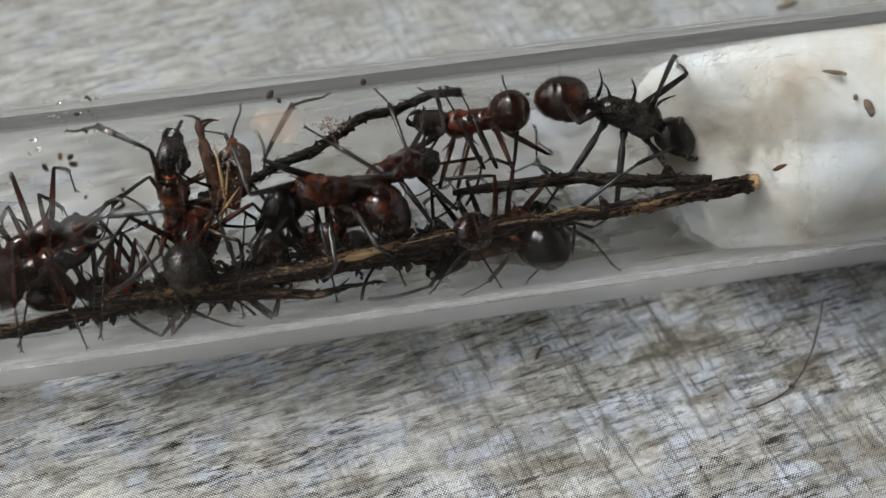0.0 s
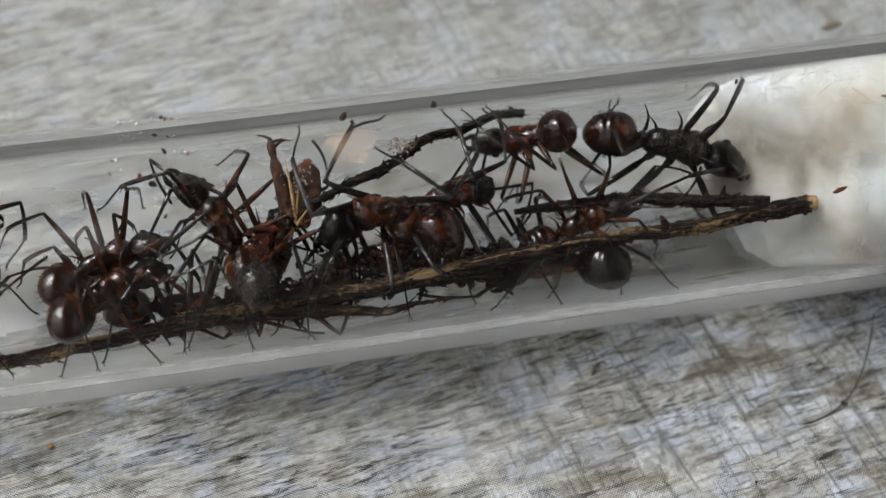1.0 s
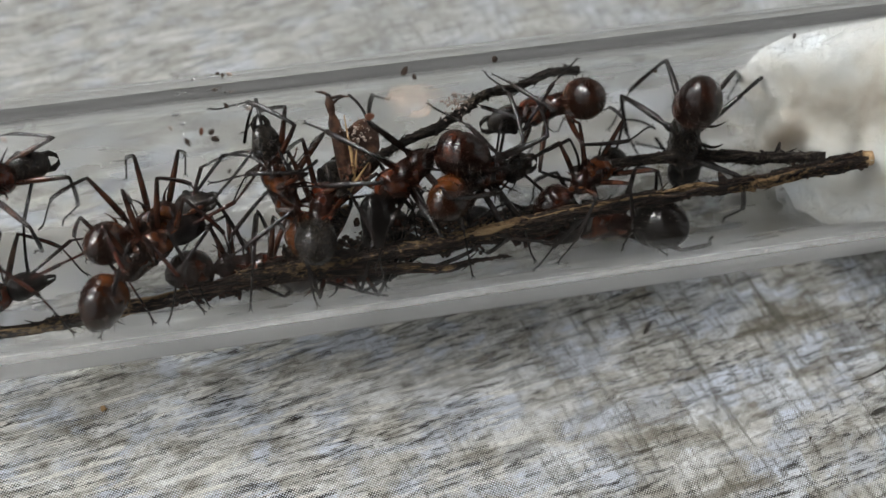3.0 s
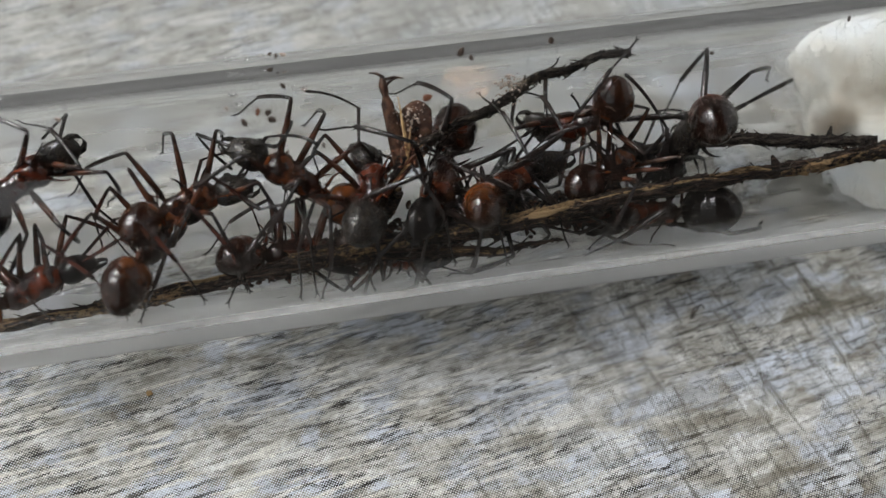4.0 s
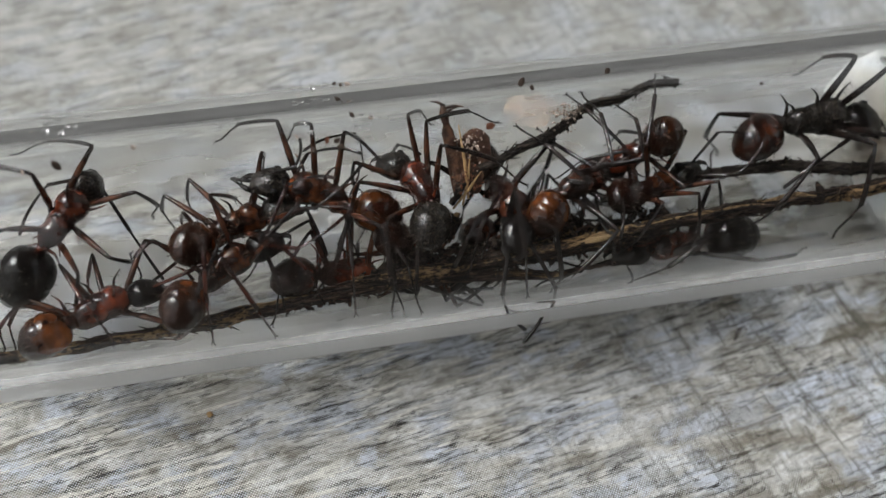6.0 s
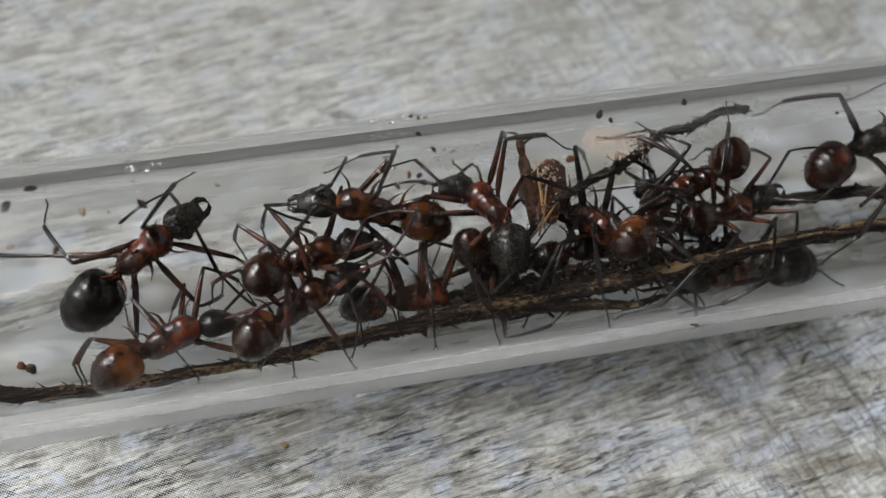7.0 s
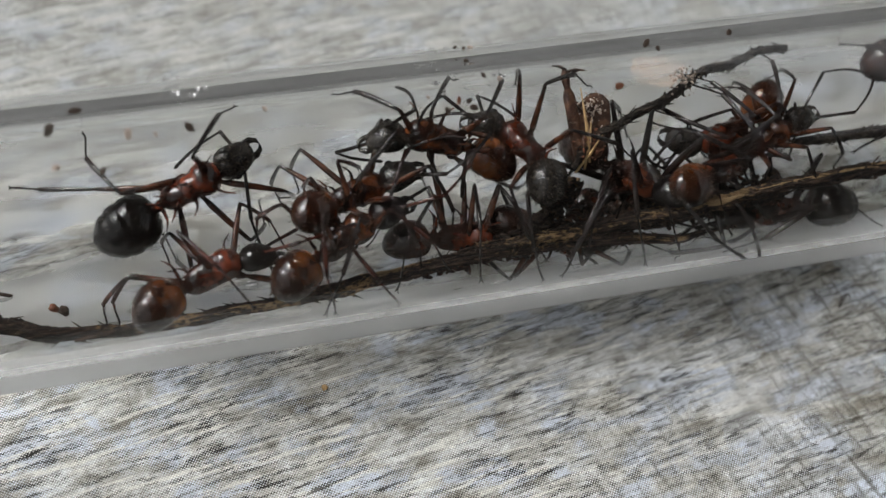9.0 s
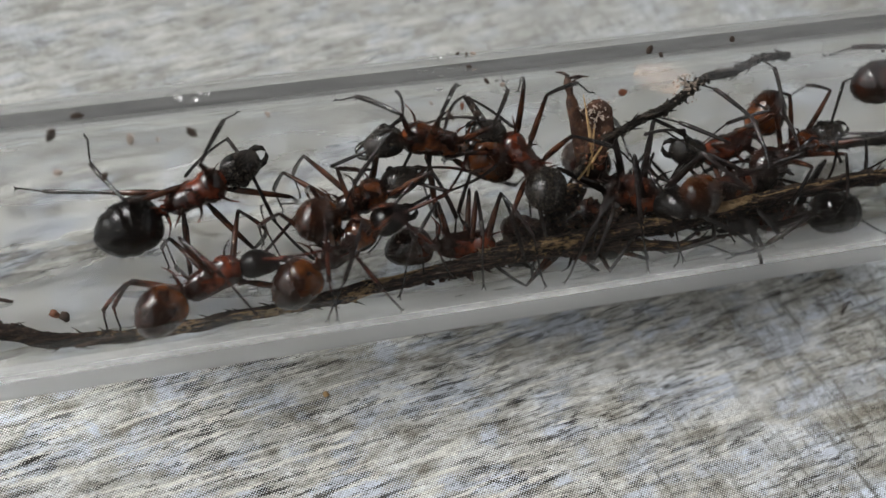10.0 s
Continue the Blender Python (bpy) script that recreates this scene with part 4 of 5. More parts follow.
ant('ant with a round shiny black gaster under the twig', 1, 0.95, (BLACK, BROWN, BLACK, LEG),
    [(0, 1.92, -3.79, -0.61, -174.08, -40, -20.09, 44.74, 20.36, -44.12, -20.16),
     (2.5, 1.9, -3.91, -0.68, -183.23, -40, -19.07, 39.92, 29.14, -39.31, -28.83),
     (3.8, 1.59, -4.42, -0.67, -178.74, -40, -15.94, 27.99, 31.31, -27.68, -31.05),
     (5, 0.59, -4.44, -0.5, -177.43, -40, 0, 2.01, -1.69, -1.95, 1.63),
     (7, -0.7, -4.64, -0.47, -180.8, -40, 3.38, -5.8, -7.69, 5.49, 7.28),
     (10, -0.46, -4.46, -0.47, -183.35, -40, 3.35, -5.35, -7.24, 5.1, 6.91)],
    {2: [(0, 7.32, -4.78, -1.0, 9.48, -6.66, 0.45), (2.5, 6.74, -5.66, -1.0, 9.11, -6.14, -2.0), (5, 6.75, -6.35, -1.0, 9.32, -6.25, -1.6), (7.5, 4.98, -7.51, -1.0, 5.97, -7.37, 0.45), (10, 4.76, -6.72, -1.0, 6.11, -6.7, 0.45)], 1: [(2.5, 2.24, -5.15, -1.0, 5.27, -6.81, 0.45), (5, -0.7, -6.07, -1.0, -3.42, -6.91, 0.45), (10, -5.75, -5.59, -1.0, -8.42, -6.6, 0.45)]}, ((35, 15, 60), (35, 15, 60)), 12)
ant('small rust-coloured ant between the twigs', 0.85, 0.82, (BLACK_DULL, RUST, BROWN, LEG),
    [(0, 3.08, -2.51, 0.31, 3.41, 20, -32.77, -0.97, 8.37, 0.98, -8.4),
     (1, 4.04, -1.38, 0.3, 17.7, 20, 0, -6.08, -2.21, 5.82, 2.11),
     (2.5, 2.02, -0.76, 0.21, 31.05, 20, -15.62, 8.41, -29.51, -8.54, 29.89),
     (3.8, -0.63, -1.02, 0.29, 15.46, 20, -34.01, -6.34, -2.77, 6.46, 2.82),
     (5, -1.78, -0.94, 0.48, 11.65, 20, -22.9, -7.24, 42.45, 6.63, -39.95),
     (7, -1.08, -0.38, 0.49, 7.84, 20, -17.4, -1.69, 29.54, 1.64, -28.83),
     (9, -1.08, 0.19, 0.3, 22.78, 20, 0, -1.92, -0.7, 2.02, 0.73),
     (10, 0.54, -0.2, 0.49, 16.48, 20, -14.42, -8.79, 19.64, 8.73, -19.51)],
    {}, ((35, 15, 60), (35, 15, 60)), 13)
ant('dark ant hanging below the twigs near the glass', 0.9, 0.82, (BLACK, RED, BROWN, LEG),
    [(0, -15.03, -4.17, -0.92, -6.22, -60, -20.32, 49.78, 28.23, -47.38, -27.35),
     (2.5, -14.89, -4.44, -0.83, -8.28, -60, -18.46, 38.07, 29.04, -36.27, -28.04),
     (4.2, -14.36, -4.65, -0.76, -18.34, -60, -20.52, 34.8, 6.52, -32.19, -6.09),
     (5, -15.89, -4.31, -0.74, -26.29, -60, -21.1, 34.84, 8.5, -31.72, -7.83),
     (7, -16.32, -2.38, -0.76, -66.06, -60, -37.28, 1.36, 18.2, -1.36, -18.22),
     (7.5, -16.86, -3.54, -0.66, -27.44, -60, -20.93, 34.39, 23.99, -32.41, -22.9),
     (10, -14.09, -4.22, -0.8, -16, -60, 0, 6.12, -10.46, -6.06, 10.37)],
    {}, ((35, 15, 60), (35, 15, 60)), 14)
ant('dark brown ant lying behind the twigs', 0.9, 0.72, (BLACK, BROWN, BROWN, LEG),
    [(0, -8.39, -1.98, -1, -4.72, 80, 0, -5.73, -29.5, 6.25, 31.69),
     (2.5, -8, -2.11, -1, -4.41, 80, 0, -4.05, -21.84, 4.42, 23.6),
     (5, -9.23, -2.11, -1, -3.68, 80, 0, -2.83, -15.66, 3.09, 16.99),
     (7, -9.34, -1.65, -1, -2.05, 80, 0, -2.41, -13.41, 2.62, 14.56),
     (10, -9.94, -2.35, -1, -0.45, 80, 0, -1.85, -10.39, 2.03, 11.36)],
    {}, ((35, 15, 60), (35, 15, 60)), 15)


# ---- twigs, cotton and litter ----
def twig(name, label, pts, radii, mat, seed, stubs=(), cut=False, strips=0, worn=()):
    rng = random.Random(seed)
    root = tagged(new(name), label, "twig")
    line = curve_points(pts, 36)
    n, seg = len(line), 26
    flute = [rng.uniform(0.74, 1.16) for _ in range(seg)]
    rows, a = [], None
    for i, p in enumerate(line):
        f = i / (n - 1) * (len(radii) - 1)
        k = min(int(f), len(radii) - 2)
        r = radii[k] + (radii[k + 1] - radii[k]) * (f - k)
        knot = 1 + 0.35 * max(0, noise.noise(Vector((p.x * .55, seed * 7.1, 0))) - 0.25)
        d = line[min(i + 1, n - 1)] - line[max(i - 1, 0)]
        d.normalize()
        a = ring_frame(d)[0] if a is None else (a - d * a.dot(d)).normalized()
        b = d.cross(a)
        drift = Vector((0, noise.noise(Vector((p.x * .5, seed, 1))), noise.noise(Vector((p.x * .5, seed, 5))))) * 0.22
        row = []
        for k in range(seg):
            t = 2 * math.pi * k / seg
            ridge = abs(noise.noise(Vector((p.x * .7, k * 1.3, seed + 3))))
            q = r * knot * flute[k] * (1.04 + 0.26 * noise.noise(Vector((p.x * .9, k * .6, seed))) - 0.34 * ridge + 0.2 * noise.noise(Vector((p.x * 3.3, k * 1.2, seed))) + 0.1 * noise.noise(Vector((p.x * 8, k * 1.9, seed))))
            row.append(p + drift + (a * math.cos(t) + b * math.sin(t)) * q)
        rows.append(row)
    line = [sum(row, Vector()) / seg for row in rows]
    rad = [radii[0]] * 2
    bm = bmesh.new()
    vs = [[bm.verts.new(q) for q in row] for row in rows]
    for r0, r1 in zip(vs, vs[1:]):
        for k in range(seg):
            bm.faces.new((r0[k], r0[(k + 1) % seg], r1[(k + 1) % seg], r1[k]))
    bm.faces.new(vs[0][::-1])
    bm.faces.new(vs[-1])
    part("bark", bm, mat, root)
    # peeling strips of bark along it
    for j in range(strips):
        i0 = rng.randrange(4, n - 40)
        i1 = min(n - 3, i0 + rng.randrange(22, 70))
        k0 = rng.randrange(seg)
        idx = list(range(i0, i1, 6))
        if len(idx) < 3:
            continue
        pts = [line[i] + (rows[i][k0] - line[i]) * (1.02 + (0.12 if i in (idx[0], idx[-1]) else 0)) for i in idx]
        bm = bmesh.new()
        w = rng.uniform(.07, .16)
        sweep(bm, pts, [w * (0.35 + 0.65 * math.sin(math.pi * (q + .5) / len(pts))) for q in range(len(pts))], 5, .5)
        part("bark_strip", bm, mat, root)
    # bark worn through to pale wood, placed on the side facing the camera
    for f0, f1, lean in worn:
        i = int(f0 * (n - 1))
        while i < f1 * (n - 1):
            e = min(n - 2, i + rng.randrange(9, 26))
            k0 = max(range(seg), key=lambda k: (rows[i][k] - line[i]).normalized().dot(Vector((0, lean + rng.uniform(-.35, .35), 1)).normalized()))
            pts = [line[q] + (rows[q][k0] - line[q]) * 0.97 for q in range(i, e, 3)]
            if len(pts) > 2:
                bm = bmesh.new()
                w = rng.uniform(.10, .20)
                sweep(bm, pts, [w * (.25 + .75 * math.sin(math.pi * (q + .5) / len(pts))) * rng.uniform(.7, 1.1) for q in range(len(pts))], 7, .45)
                part("worn_wood", bm, WORN, root, "pale tan bare wood")
            i += rng.randrange(4, 11)
    # splinters and crumbs of bark clinging to it
    bm = bmesh.new()
    for j in range(n):
        i, k = rng.randrange(1, n - 2), rng.randrange(seg)
        p = line[i] + (rows[i][k] - line[i]) * rng.uniform(.9, 1.08)
        d = (line[i + 1] - line[i]).normalized()
        if rng.random() < 0.35:
            e = (d * rng.choice((-1, 1)) + (p - line[i]).normalized() * rng.uniform(.1, .9)).normalized() * rng.uniform(.25, .75)
            sweep(bm, [p - e * .3, p + e * .4, p + e], [.05, .045, .012], 4)
        else:
            m = Matrix.Translation(p) @ Euler((rng.uniform(0, 3), rng.uniform(0, 3), rng.uniform(0, 3))).to_matrix().to_4x4() @ Matrix.Diagonal((rng.uniform(.8, 2.2), 1, .6, 1))
            bmesh.ops.create_icosphere(bm, subdivisions=1, radius=rng.uniform(.05, .15), matrix=m)
    part("splinters", bm, mat, root)
    for f, way, length, r in stubs:
        i = int(f * (n - 1))
        d = Vector(way).normalized()
        bm = bmesh.new()
        sweep(bm, [line[i], line[i] + d * length * .5, line[i] + d * length], [r, r * .9, r * .35], 7, 1.0, 0.12, rng)
        part("stub", bm, mat, root)
    if cut:
        d = (line[0] - line[1]).normalized()
        bm = bmesh.new()
        sweep(bm, [line[0] - d * .1, line[0] + d * .2, line[0] + d * .42, line[0] + d * .46], [rad[0] * .98, rad[0] * .95, rad[0] * .86, rad[0] * .6], 14, 1.0, 0.06, rng)
        part("cut_end", bm, WOOD_CUT, root, "pale orange cut wood")
    root.matrix_basis = TUBE
    return root


twig('twig', 'long dark twig with pale worn bark and a cut end',
     [(17.16, -1.9, 3.2), (14.26, -2.06, 3), (9.5, -2.44, 2.6), (4.76, -2.48, 2.4), (-0.01, -2.63, 2.6), (-4.4, -2.95, 3), (-8.69, -3.33, 3.2), (-13.89, -3.61, 2.8), (-20.37, -3.88, 2.2), (-20.09, -4.04, 1.2), (-28.77, -5.03, -0.2), (-32.05, -5.24, -1)],
     [0.50, 0.43, 0.40, 0.38, 0.36, 0.32, 0.27, 0.23], BARK, 1, [(0.02, (0.5, -1, 0), 0.7, 0.3), (0.09, (0, -1, 0.3), 0.6, 0.25), (0.2, (-0.5, 1, 0.4), 1.1, 0.3)], True, 34, ((0.21, 0.41, 0.5), (0.46, 0.49, 0.2)))
twig('twig', 'thin dark forked twig lying along the tube',
     [(15, -1.47, 2.6), (13.08, -1.27, 1.6), (10.14, -0.8, 1), (7.48, -0.38, 0.6), (3.41, -0.25, 0), (0.04, -0.28, -1)],
     [0.26, 0.32, 0.36, 0.34, 0.3, 0.18], BARK_GREY, 2, [(0.25, (0.3, 1, 0.3), 0.9, 0.2), (0.6, (-0.2, 1, 0.4), 0.6, 0.2)], False, 8)
twig('twig', 'dark twig with a pale scar under the longer twig',
     [(-5.06, -4.58, 2.6), (-8.8, -4.74, 2.8), (-13.96, -4.24, 2.6), (-19, -4.19, 2.2), (-23.63, -4.51, 1.6), (-28.87, -5.25, 0.4), (-32.76, -5.44, -0.6), (-37.03, -5.84, -1.6), (-41.86, -5.9, -2), (-46.13, -5.15, -2), (-49.6, -3.52, -2.2), (-52.24, -2.8, -2.4)],
     [0.05, 0.28, 0.28, 0.32, 0.38, 0.46, 0.48, 0.38], BARK, 3, [(0.86, (0.2, 1, 0.2), 0.6, 0.2)], False, 24, ((0.08, 0.14, 0.3), (0.52, 0.56, 0.3)))
twig('twig', 'crooked thin black twig leaning on the glass',
     [(1.24, 5.99, -0.4), (-0.28, 5.9, -0.2), (-2.55, 5.22, 0.3), (-5.01, 4.82, 0.6), (-6.63, 3.84, 1), (-8.57, 2.99, 1.4), (-10.97, 2.35, 1.8), (-12.96, 1.33, 2), (-14.44, 0, 2.2)],
     [0.26, 0.29, 0.27, 0.3, 0.26, 0.22, 0.16], BARK_GREY, 4, [(0.36, (0, -1, 0.2), 0.5, 0.15), (0.5, (0.3, -1, 0), 0.5, 0.14)], False, 8)
twig('bark_piece', 'ragged strip of dark bark between the twigs',
     [(-0.6, -3.32, 1.2), (-3.9, -3.44, 1.3), (-7.52, -3.5, 1.5), (-11.07, -3.63, 1.7), (-14.49, -3.71, 1.6), (-17.87, -4.02, 1.2), (-21.24, -4.55, 0.5)],
     [0.12, 0.38, 0.5, 0.56, 0.52, 0.4, 0.15], BARK, 9, [(0.4, (0.2, -1, 0.2), 0.8, 0.18), (0.6, (-0.3, 1, 0.4), 0.7, 0.2)], False, 14)


def cotton_plug():
    rng = random.Random(5)
    root = tagged(new("cotton_plug"), "white cotton plug with brown stains filling the tube's end", "cotton plug")
    bm = bmesh.new()
    rows, seg = [], 72
    xs = [14.6, 14.9, 15.4, 16.1, 17.1, 18.4, 20.2, 22.6, 26, 30, 34, 39, 45, 52, 60, 70, 80]
    rs = [0.3, 2.2, 4.0, 5.3, 6.05, 6.4, 6.55, 6.6] + [6.62] * 9
    for x, r in zip(xs, rs):
        row = []
        for k in range(seg):
            a = 2 * math.pi * k / seg
            p = Vector((x * .16, math.cos(a) * r * .33, math.sin(a) * r * .33))
            lump = noise.noise(p) * 1.0 + noise.noise(p * 2.7) * 0.35 + noise.noise(p * 7) * .1
            q = min(6.66, r * (1 + 0.12 * lump)) if r > 6 else r * (1 + 0.22 * lump)
            push = 1.6 * noise.noise(Vector((math.cos(a) * r * .25, math.sin(a) * r * .25, 3.1))) * max(0, 1 - (x - 16) / 14)
            row.append(bm.verts.new((x + push - 1.3 * max(0.0, min(1.0, (2.0 - math.sin(a) * r) / 4)) * max(0, 1 - (x - 16) / 14) + (0.85 * max(0.0, math.sin(a) * r) - 0.48 * max(-1.5, math.cos(a) * r)) * max(0, 1 - (x - 16) / 12), math.cos(a) * q, math.sin(a) * q)))
        rows.append(row)
    for r0, r1 in zip(rows, rows[1:]):
        for k in range(seg):
            bm.faces.new((r0[k], r1[k], r1[(k + 1) % seg], r0[(k + 1) % seg]))
    bm.faces.new(rows[0])
    bm.faces.new(rows[-1][::-1])
    bmesh.ops.recalc_face_normals(bm, faces=bm.faces)
    wad = bm
    # loose fibres, thickest on the front of the wad
    skin = [[v.co.copy() for v in row] for row in rows[:14]]
    bm = bmesh.new()
    for k in range(5200):
        row = skin[int(13.99 * rng.random() ** 1.7)]
        p = row[rng.randrange(len(row))] + Vector((rng.gauss(-.25, .25), 0, 0))
        d = Vector((rng.gauss(-.35, .8), rng.gauss(0, 1), rng.gauss(0, 1))).normalized()
        e = Vector((rng.gauss(0, 1), rng.gauss(0, 1), rng.gauss(0, 1)))
        n = rng.uniform(0.6, 2.4)
        pts = []
        for f in (0, .25, .5, .75, 1):
            q = p + d * n * (f - .35) + e * .4 * math.sin(f * 3.1)
            w = math.hypot(q.y, q.z)
            if w > 6.62:
                q = Vector((q.x, q.y * 6.62 / w, q.z * 6.62 / w))
            pts.append(q)
        sweep(bm, pts, [.006, .010, .012, .010, .004], 3, cap=False)
    fibres = bm
    part("wad", wad, COTTON, root)
    part("fibres", fibres, COTTON, root, "loose white cotton fibres")
    root.matrix_basis = TUBE
    return root


cotton_plug()


def crumb(name, label, category, at, size, mat, seed, stretch=(1, 1, 1), bits=1, spread=0.0, turn=0.0, group="", wall=True):
    """A crumb, or a few stuck together, lying at a place in millimetres of the tube's space, or of the table."""
    rng = random.Random(seed)
    bm = bmesh.new()
    for k in range(bits):
        c = Vector((rng.uniform(-1, 1), rng.uniform(-1, 1), rng.uniform(-.4, .4))) * spread
        start = len(bm.verts)
        q = size * (1 if bits == 1 else rng.uniform(.5, 1))
        ball(bm, (0, 0, 0), q, stretch, 2)
        bm.verts.ensure_lookup_table()
        for v in bm.verts[start:]:
            v.co *= 1 + 0.4 * noise.noise(v.co / q * 1.3 + Vector((seed, k, 0)))
            v.co += c
    ob = tagged(part(name, bm, mat), label, category, group)
    m = Matrix.Translation(Vector(at) * MM) @ Matrix.Rotation(radians(turn), 4, "Z")
    ob.matrix_basis = TUBE @ m if wall else m
    return ob


def strand(name, label, category, pts, radius, mat, wall=False):
    bm = bmesh.new()
    line = curve_points(pts, 8)
    sweep(bm, line, [radius * (1 - 0.5 * abs(2 * i / (len(line) - 1) - 1) ** 3) for i in range(len(line))], 6)
    ob = tagged(part(name, bm, mat), label, category)
    if wall:
        ob.matrix_basis = TUBE
    return ob


def husk(base, top):
    """A dry insect shell standing upright in the litter: stem, thin flakes and straws."""
    rng = random.Random(31)
    root = tagged(new("insect_husk"), "dry reddish brown insect husk standing upright in the litter", "insect husk")
    b, t = Vector(base), Vector(top)
    d = t - b
    bm = bmesh.new()
    sweep(bm, [b + d * f + Vector((0.12 * math.sin(5 * f), 0, 0)) for f in (0, .15, .35, .55, .72, .80, .84, .92, 1)], [.25, .36, .42, .40, .34, .18, .24, .26, .10], 9, .6, .12, rng)
    part("stem", bm, HUSK, root)
    for k, (f, way, length) in enumerate(((.98, (-1, .35, .2), .9), (.96, (1, -.1, .3), 1.1), (.9, (.8, .3, .2), .9), (.7, (.7, -1, .3), 1.3))):
        p = b + d * f
        w = Vector(way).normalized()
        bm = bmesh.new()
        sweep(bm, [p, p + w * length * .5 + Vector((0, .1, 0)), p + w * length], [.10, .08, .03], 5)
        part("claw", bm, HUSK, root)
    for k, (f0, off, f1, off1) in enumerate(((.05, (.5, -.4, .5), .75, (.55, .1, .5)), (-.05, (.1, -.2, .6), .45, (1.0, 0, .4)), (.0, (-.5, -.6, .6), .2, (1.5, .3, .5)))):
        p, q = b + d * f0 + Vector(off), b + d * f1 + Vector(off1)
        bm = bmesh.new()
        sweep(bm, [p, (p + q) / 2 + Vector((.08, 0, .05)), q], [.07, .11, .03], 5, .5)
        part("straw", bm, STRAW, root)
    for k, (f, off, wide, high) in enumerate(((.42, (1.35, 0, -.2), 1.15, 1.6), (.25, (.9, -.3, .3), .7, .9))):
        bm = bmesh.new()
        c = b + d * f + Vector(off)
        ball(bm, (0, 0, 0), 1, (wide, high, .16), 3)
        for v in bm.verts:
            v.co *= 1 + 0.35 * noise.noise(v.co * 1.2 + Vector((k * 3, 1, 0)))
            v.co.z += 0.25 * (v.co.x ** 2)
            v.co += c
        part("flake", bm, HUSK, root)
    root.matrix_basis = TUBE
    return root


def dust_clump(label, at, size, count, mat, seed):
    rng = random.Random(seed)
    bm = bmesh.new()
    for k in range(count):
        c = Vector((rng.gauss(0, .45), rng.gauss(0, .45), rng.gauss(0, .25))) * size
        m = Matrix.Translation(c) @ Euler((rng.uniform(0, 3), rng.uniform(0, 3), rng.uniform(0, 3))).to_matrix().to_4x4() @ Matrix.Diagonal((rng.uniform(.5, 2.2), 1, .6, 1))
        bmesh.ops.create_icosphere(bm, subdivisions=1, radius=rng.uniform(.035, .095), matrix=m)
    ob = tagged(part("dust_clump", bm, mat), label, "dust", kind="stuff")
    ob.matrix_basis = TUBE @ Matrix.Translation(Vector(at) * MM)
    return ob


def litter(label, pts, spread, count, mat, seed, size=1.0):
    """Loose flakes and splinters heaped along a line."""
    rng = random.Random(seed)
    line = curve_points(pts, 10)
    bm = bmesh.new()
    for k in range(count):
        c = line[rng.randrange(len(line))] + Vector((rng.gauss(0, .5), rng.gauss(0, .5), rng.gauss(0, .6))) * spread
        m = Matrix.Translation(c) @ Euler((rng.uniform(0, 3), rng.uniform(0, 3), rng.gauss(.2, .7))).to_matrix().to_4x4() @ Matrix.Diagonal((rng.uniform(1, 3.5), rng.uniform(.7, 1.4), rng.uniform(.3, .8), 1))
        bmesh.ops.create_icosphere(bm, subdivisions=1, radius=size * rng.uniform(.06, .19), matrix=m)
    for v in bm.verts:
        v.co += Vector((noise.noise(v.co * 5), noise.noise(v.co * 5 + Vector((9, 0, 0))), 0)) * .08
    ob = tagged(part("litter", bm, mat, smooth=False), label, "litter", kind="stuff")
    ob.matrix_basis = TUBE
    return ob


def smear(at_u, at_angle, wide, high):
    """A patch of dried film that follows the inside of the glass."""
    bm = bmesh.new()
    n = 18
    grid = {}
    for i in range(n + 1):
        for j in range(n + 1):
            x, y = 2 * i / n - 1, 2 * j / n - 1
            k = 1 + .3 * noise.noise(Vector((x * 1.5, y * 1.5, 4)))
            r = max(abs(x), abs(y))
            q = Vector((x, y)).normalized() * r * k if r > 0 else Vector((0, 0))
            a = at_angle + q.y * high / 6.6
            grid[i, j] = bm.verts.new((at_u + q.x * wide, 6.62 * math.cos(a), 6.62 * math.sin(a)))
    for i in range(n):
        for j in range(n):
            bm.faces.new((grid[i, j], grid[i + 1, j], grid[i + 1, j + 1], grid[i, j + 1]))
    ob = tagged(part("smear", bm, SMEAR), "pale orange dried smear on the inside of the glass", "stain")
    ob.matrix_basis = TUBE
    return ob


def glint_beads(at_u, at_angle, seed, count, label):
    """Small clear beads on the outside of the glass, added to stand in for glints."""
    rng = random.Random(seed)
    root = tagged(new("glint_bead"), label, "water bead")
    for k in range(count):
        a = at_angle + rng.uniform(-.10, .10)
        bm = ball(bmesh.new(), (0, 0, 0), rng.uniform(.05, .17), (rng.uniform(1, 1.6), 1, .5), 2)
        ob = part("bead", bm, GLASS, root)
        ob.matrix_basis = scaled(Matrix.Translation((at_u + rng.uniform(-1.3, 1.3), 8.08 * math.cos(a), 8.08 * math.sin(a))) @ Matrix.Rotation(a - math.pi / 2, 4, "X"))
    root.matrix_basis = TUBE
    return root


crumb("speck", "small dark brown speck stuck on the outside of the glass", "speck", (-41.3, 6.34, 4.94), 0.25, SOIL, 40, (1.3, .8, .35), 1, 0.0, 0, group="specks on the glass")
crumb("speck", "small dark brown speck stuck inside the glass", "speck", (-42.73, 5.21, 4.14), 0.27, SOIL, 41, (1.3, .8, .35), 1, 0.0, 47, group="specks on the glass")
crumb("speck", "small pale speck stuck inside the glass", "speck", (-38.82, 4.49, 4.92), 0.23, DUST, 42, (1.3, .8, .35), 1, 0.0, 94, group="specks on the glass")
crumb("speck", "small dark brown speck stuck inside the glass", "speck", (-35.72, 4.48, 4.92), 0.23, SOIL, 43, (1.3, .8, .35), 1, 0.0, 141, group="specks on the glass")
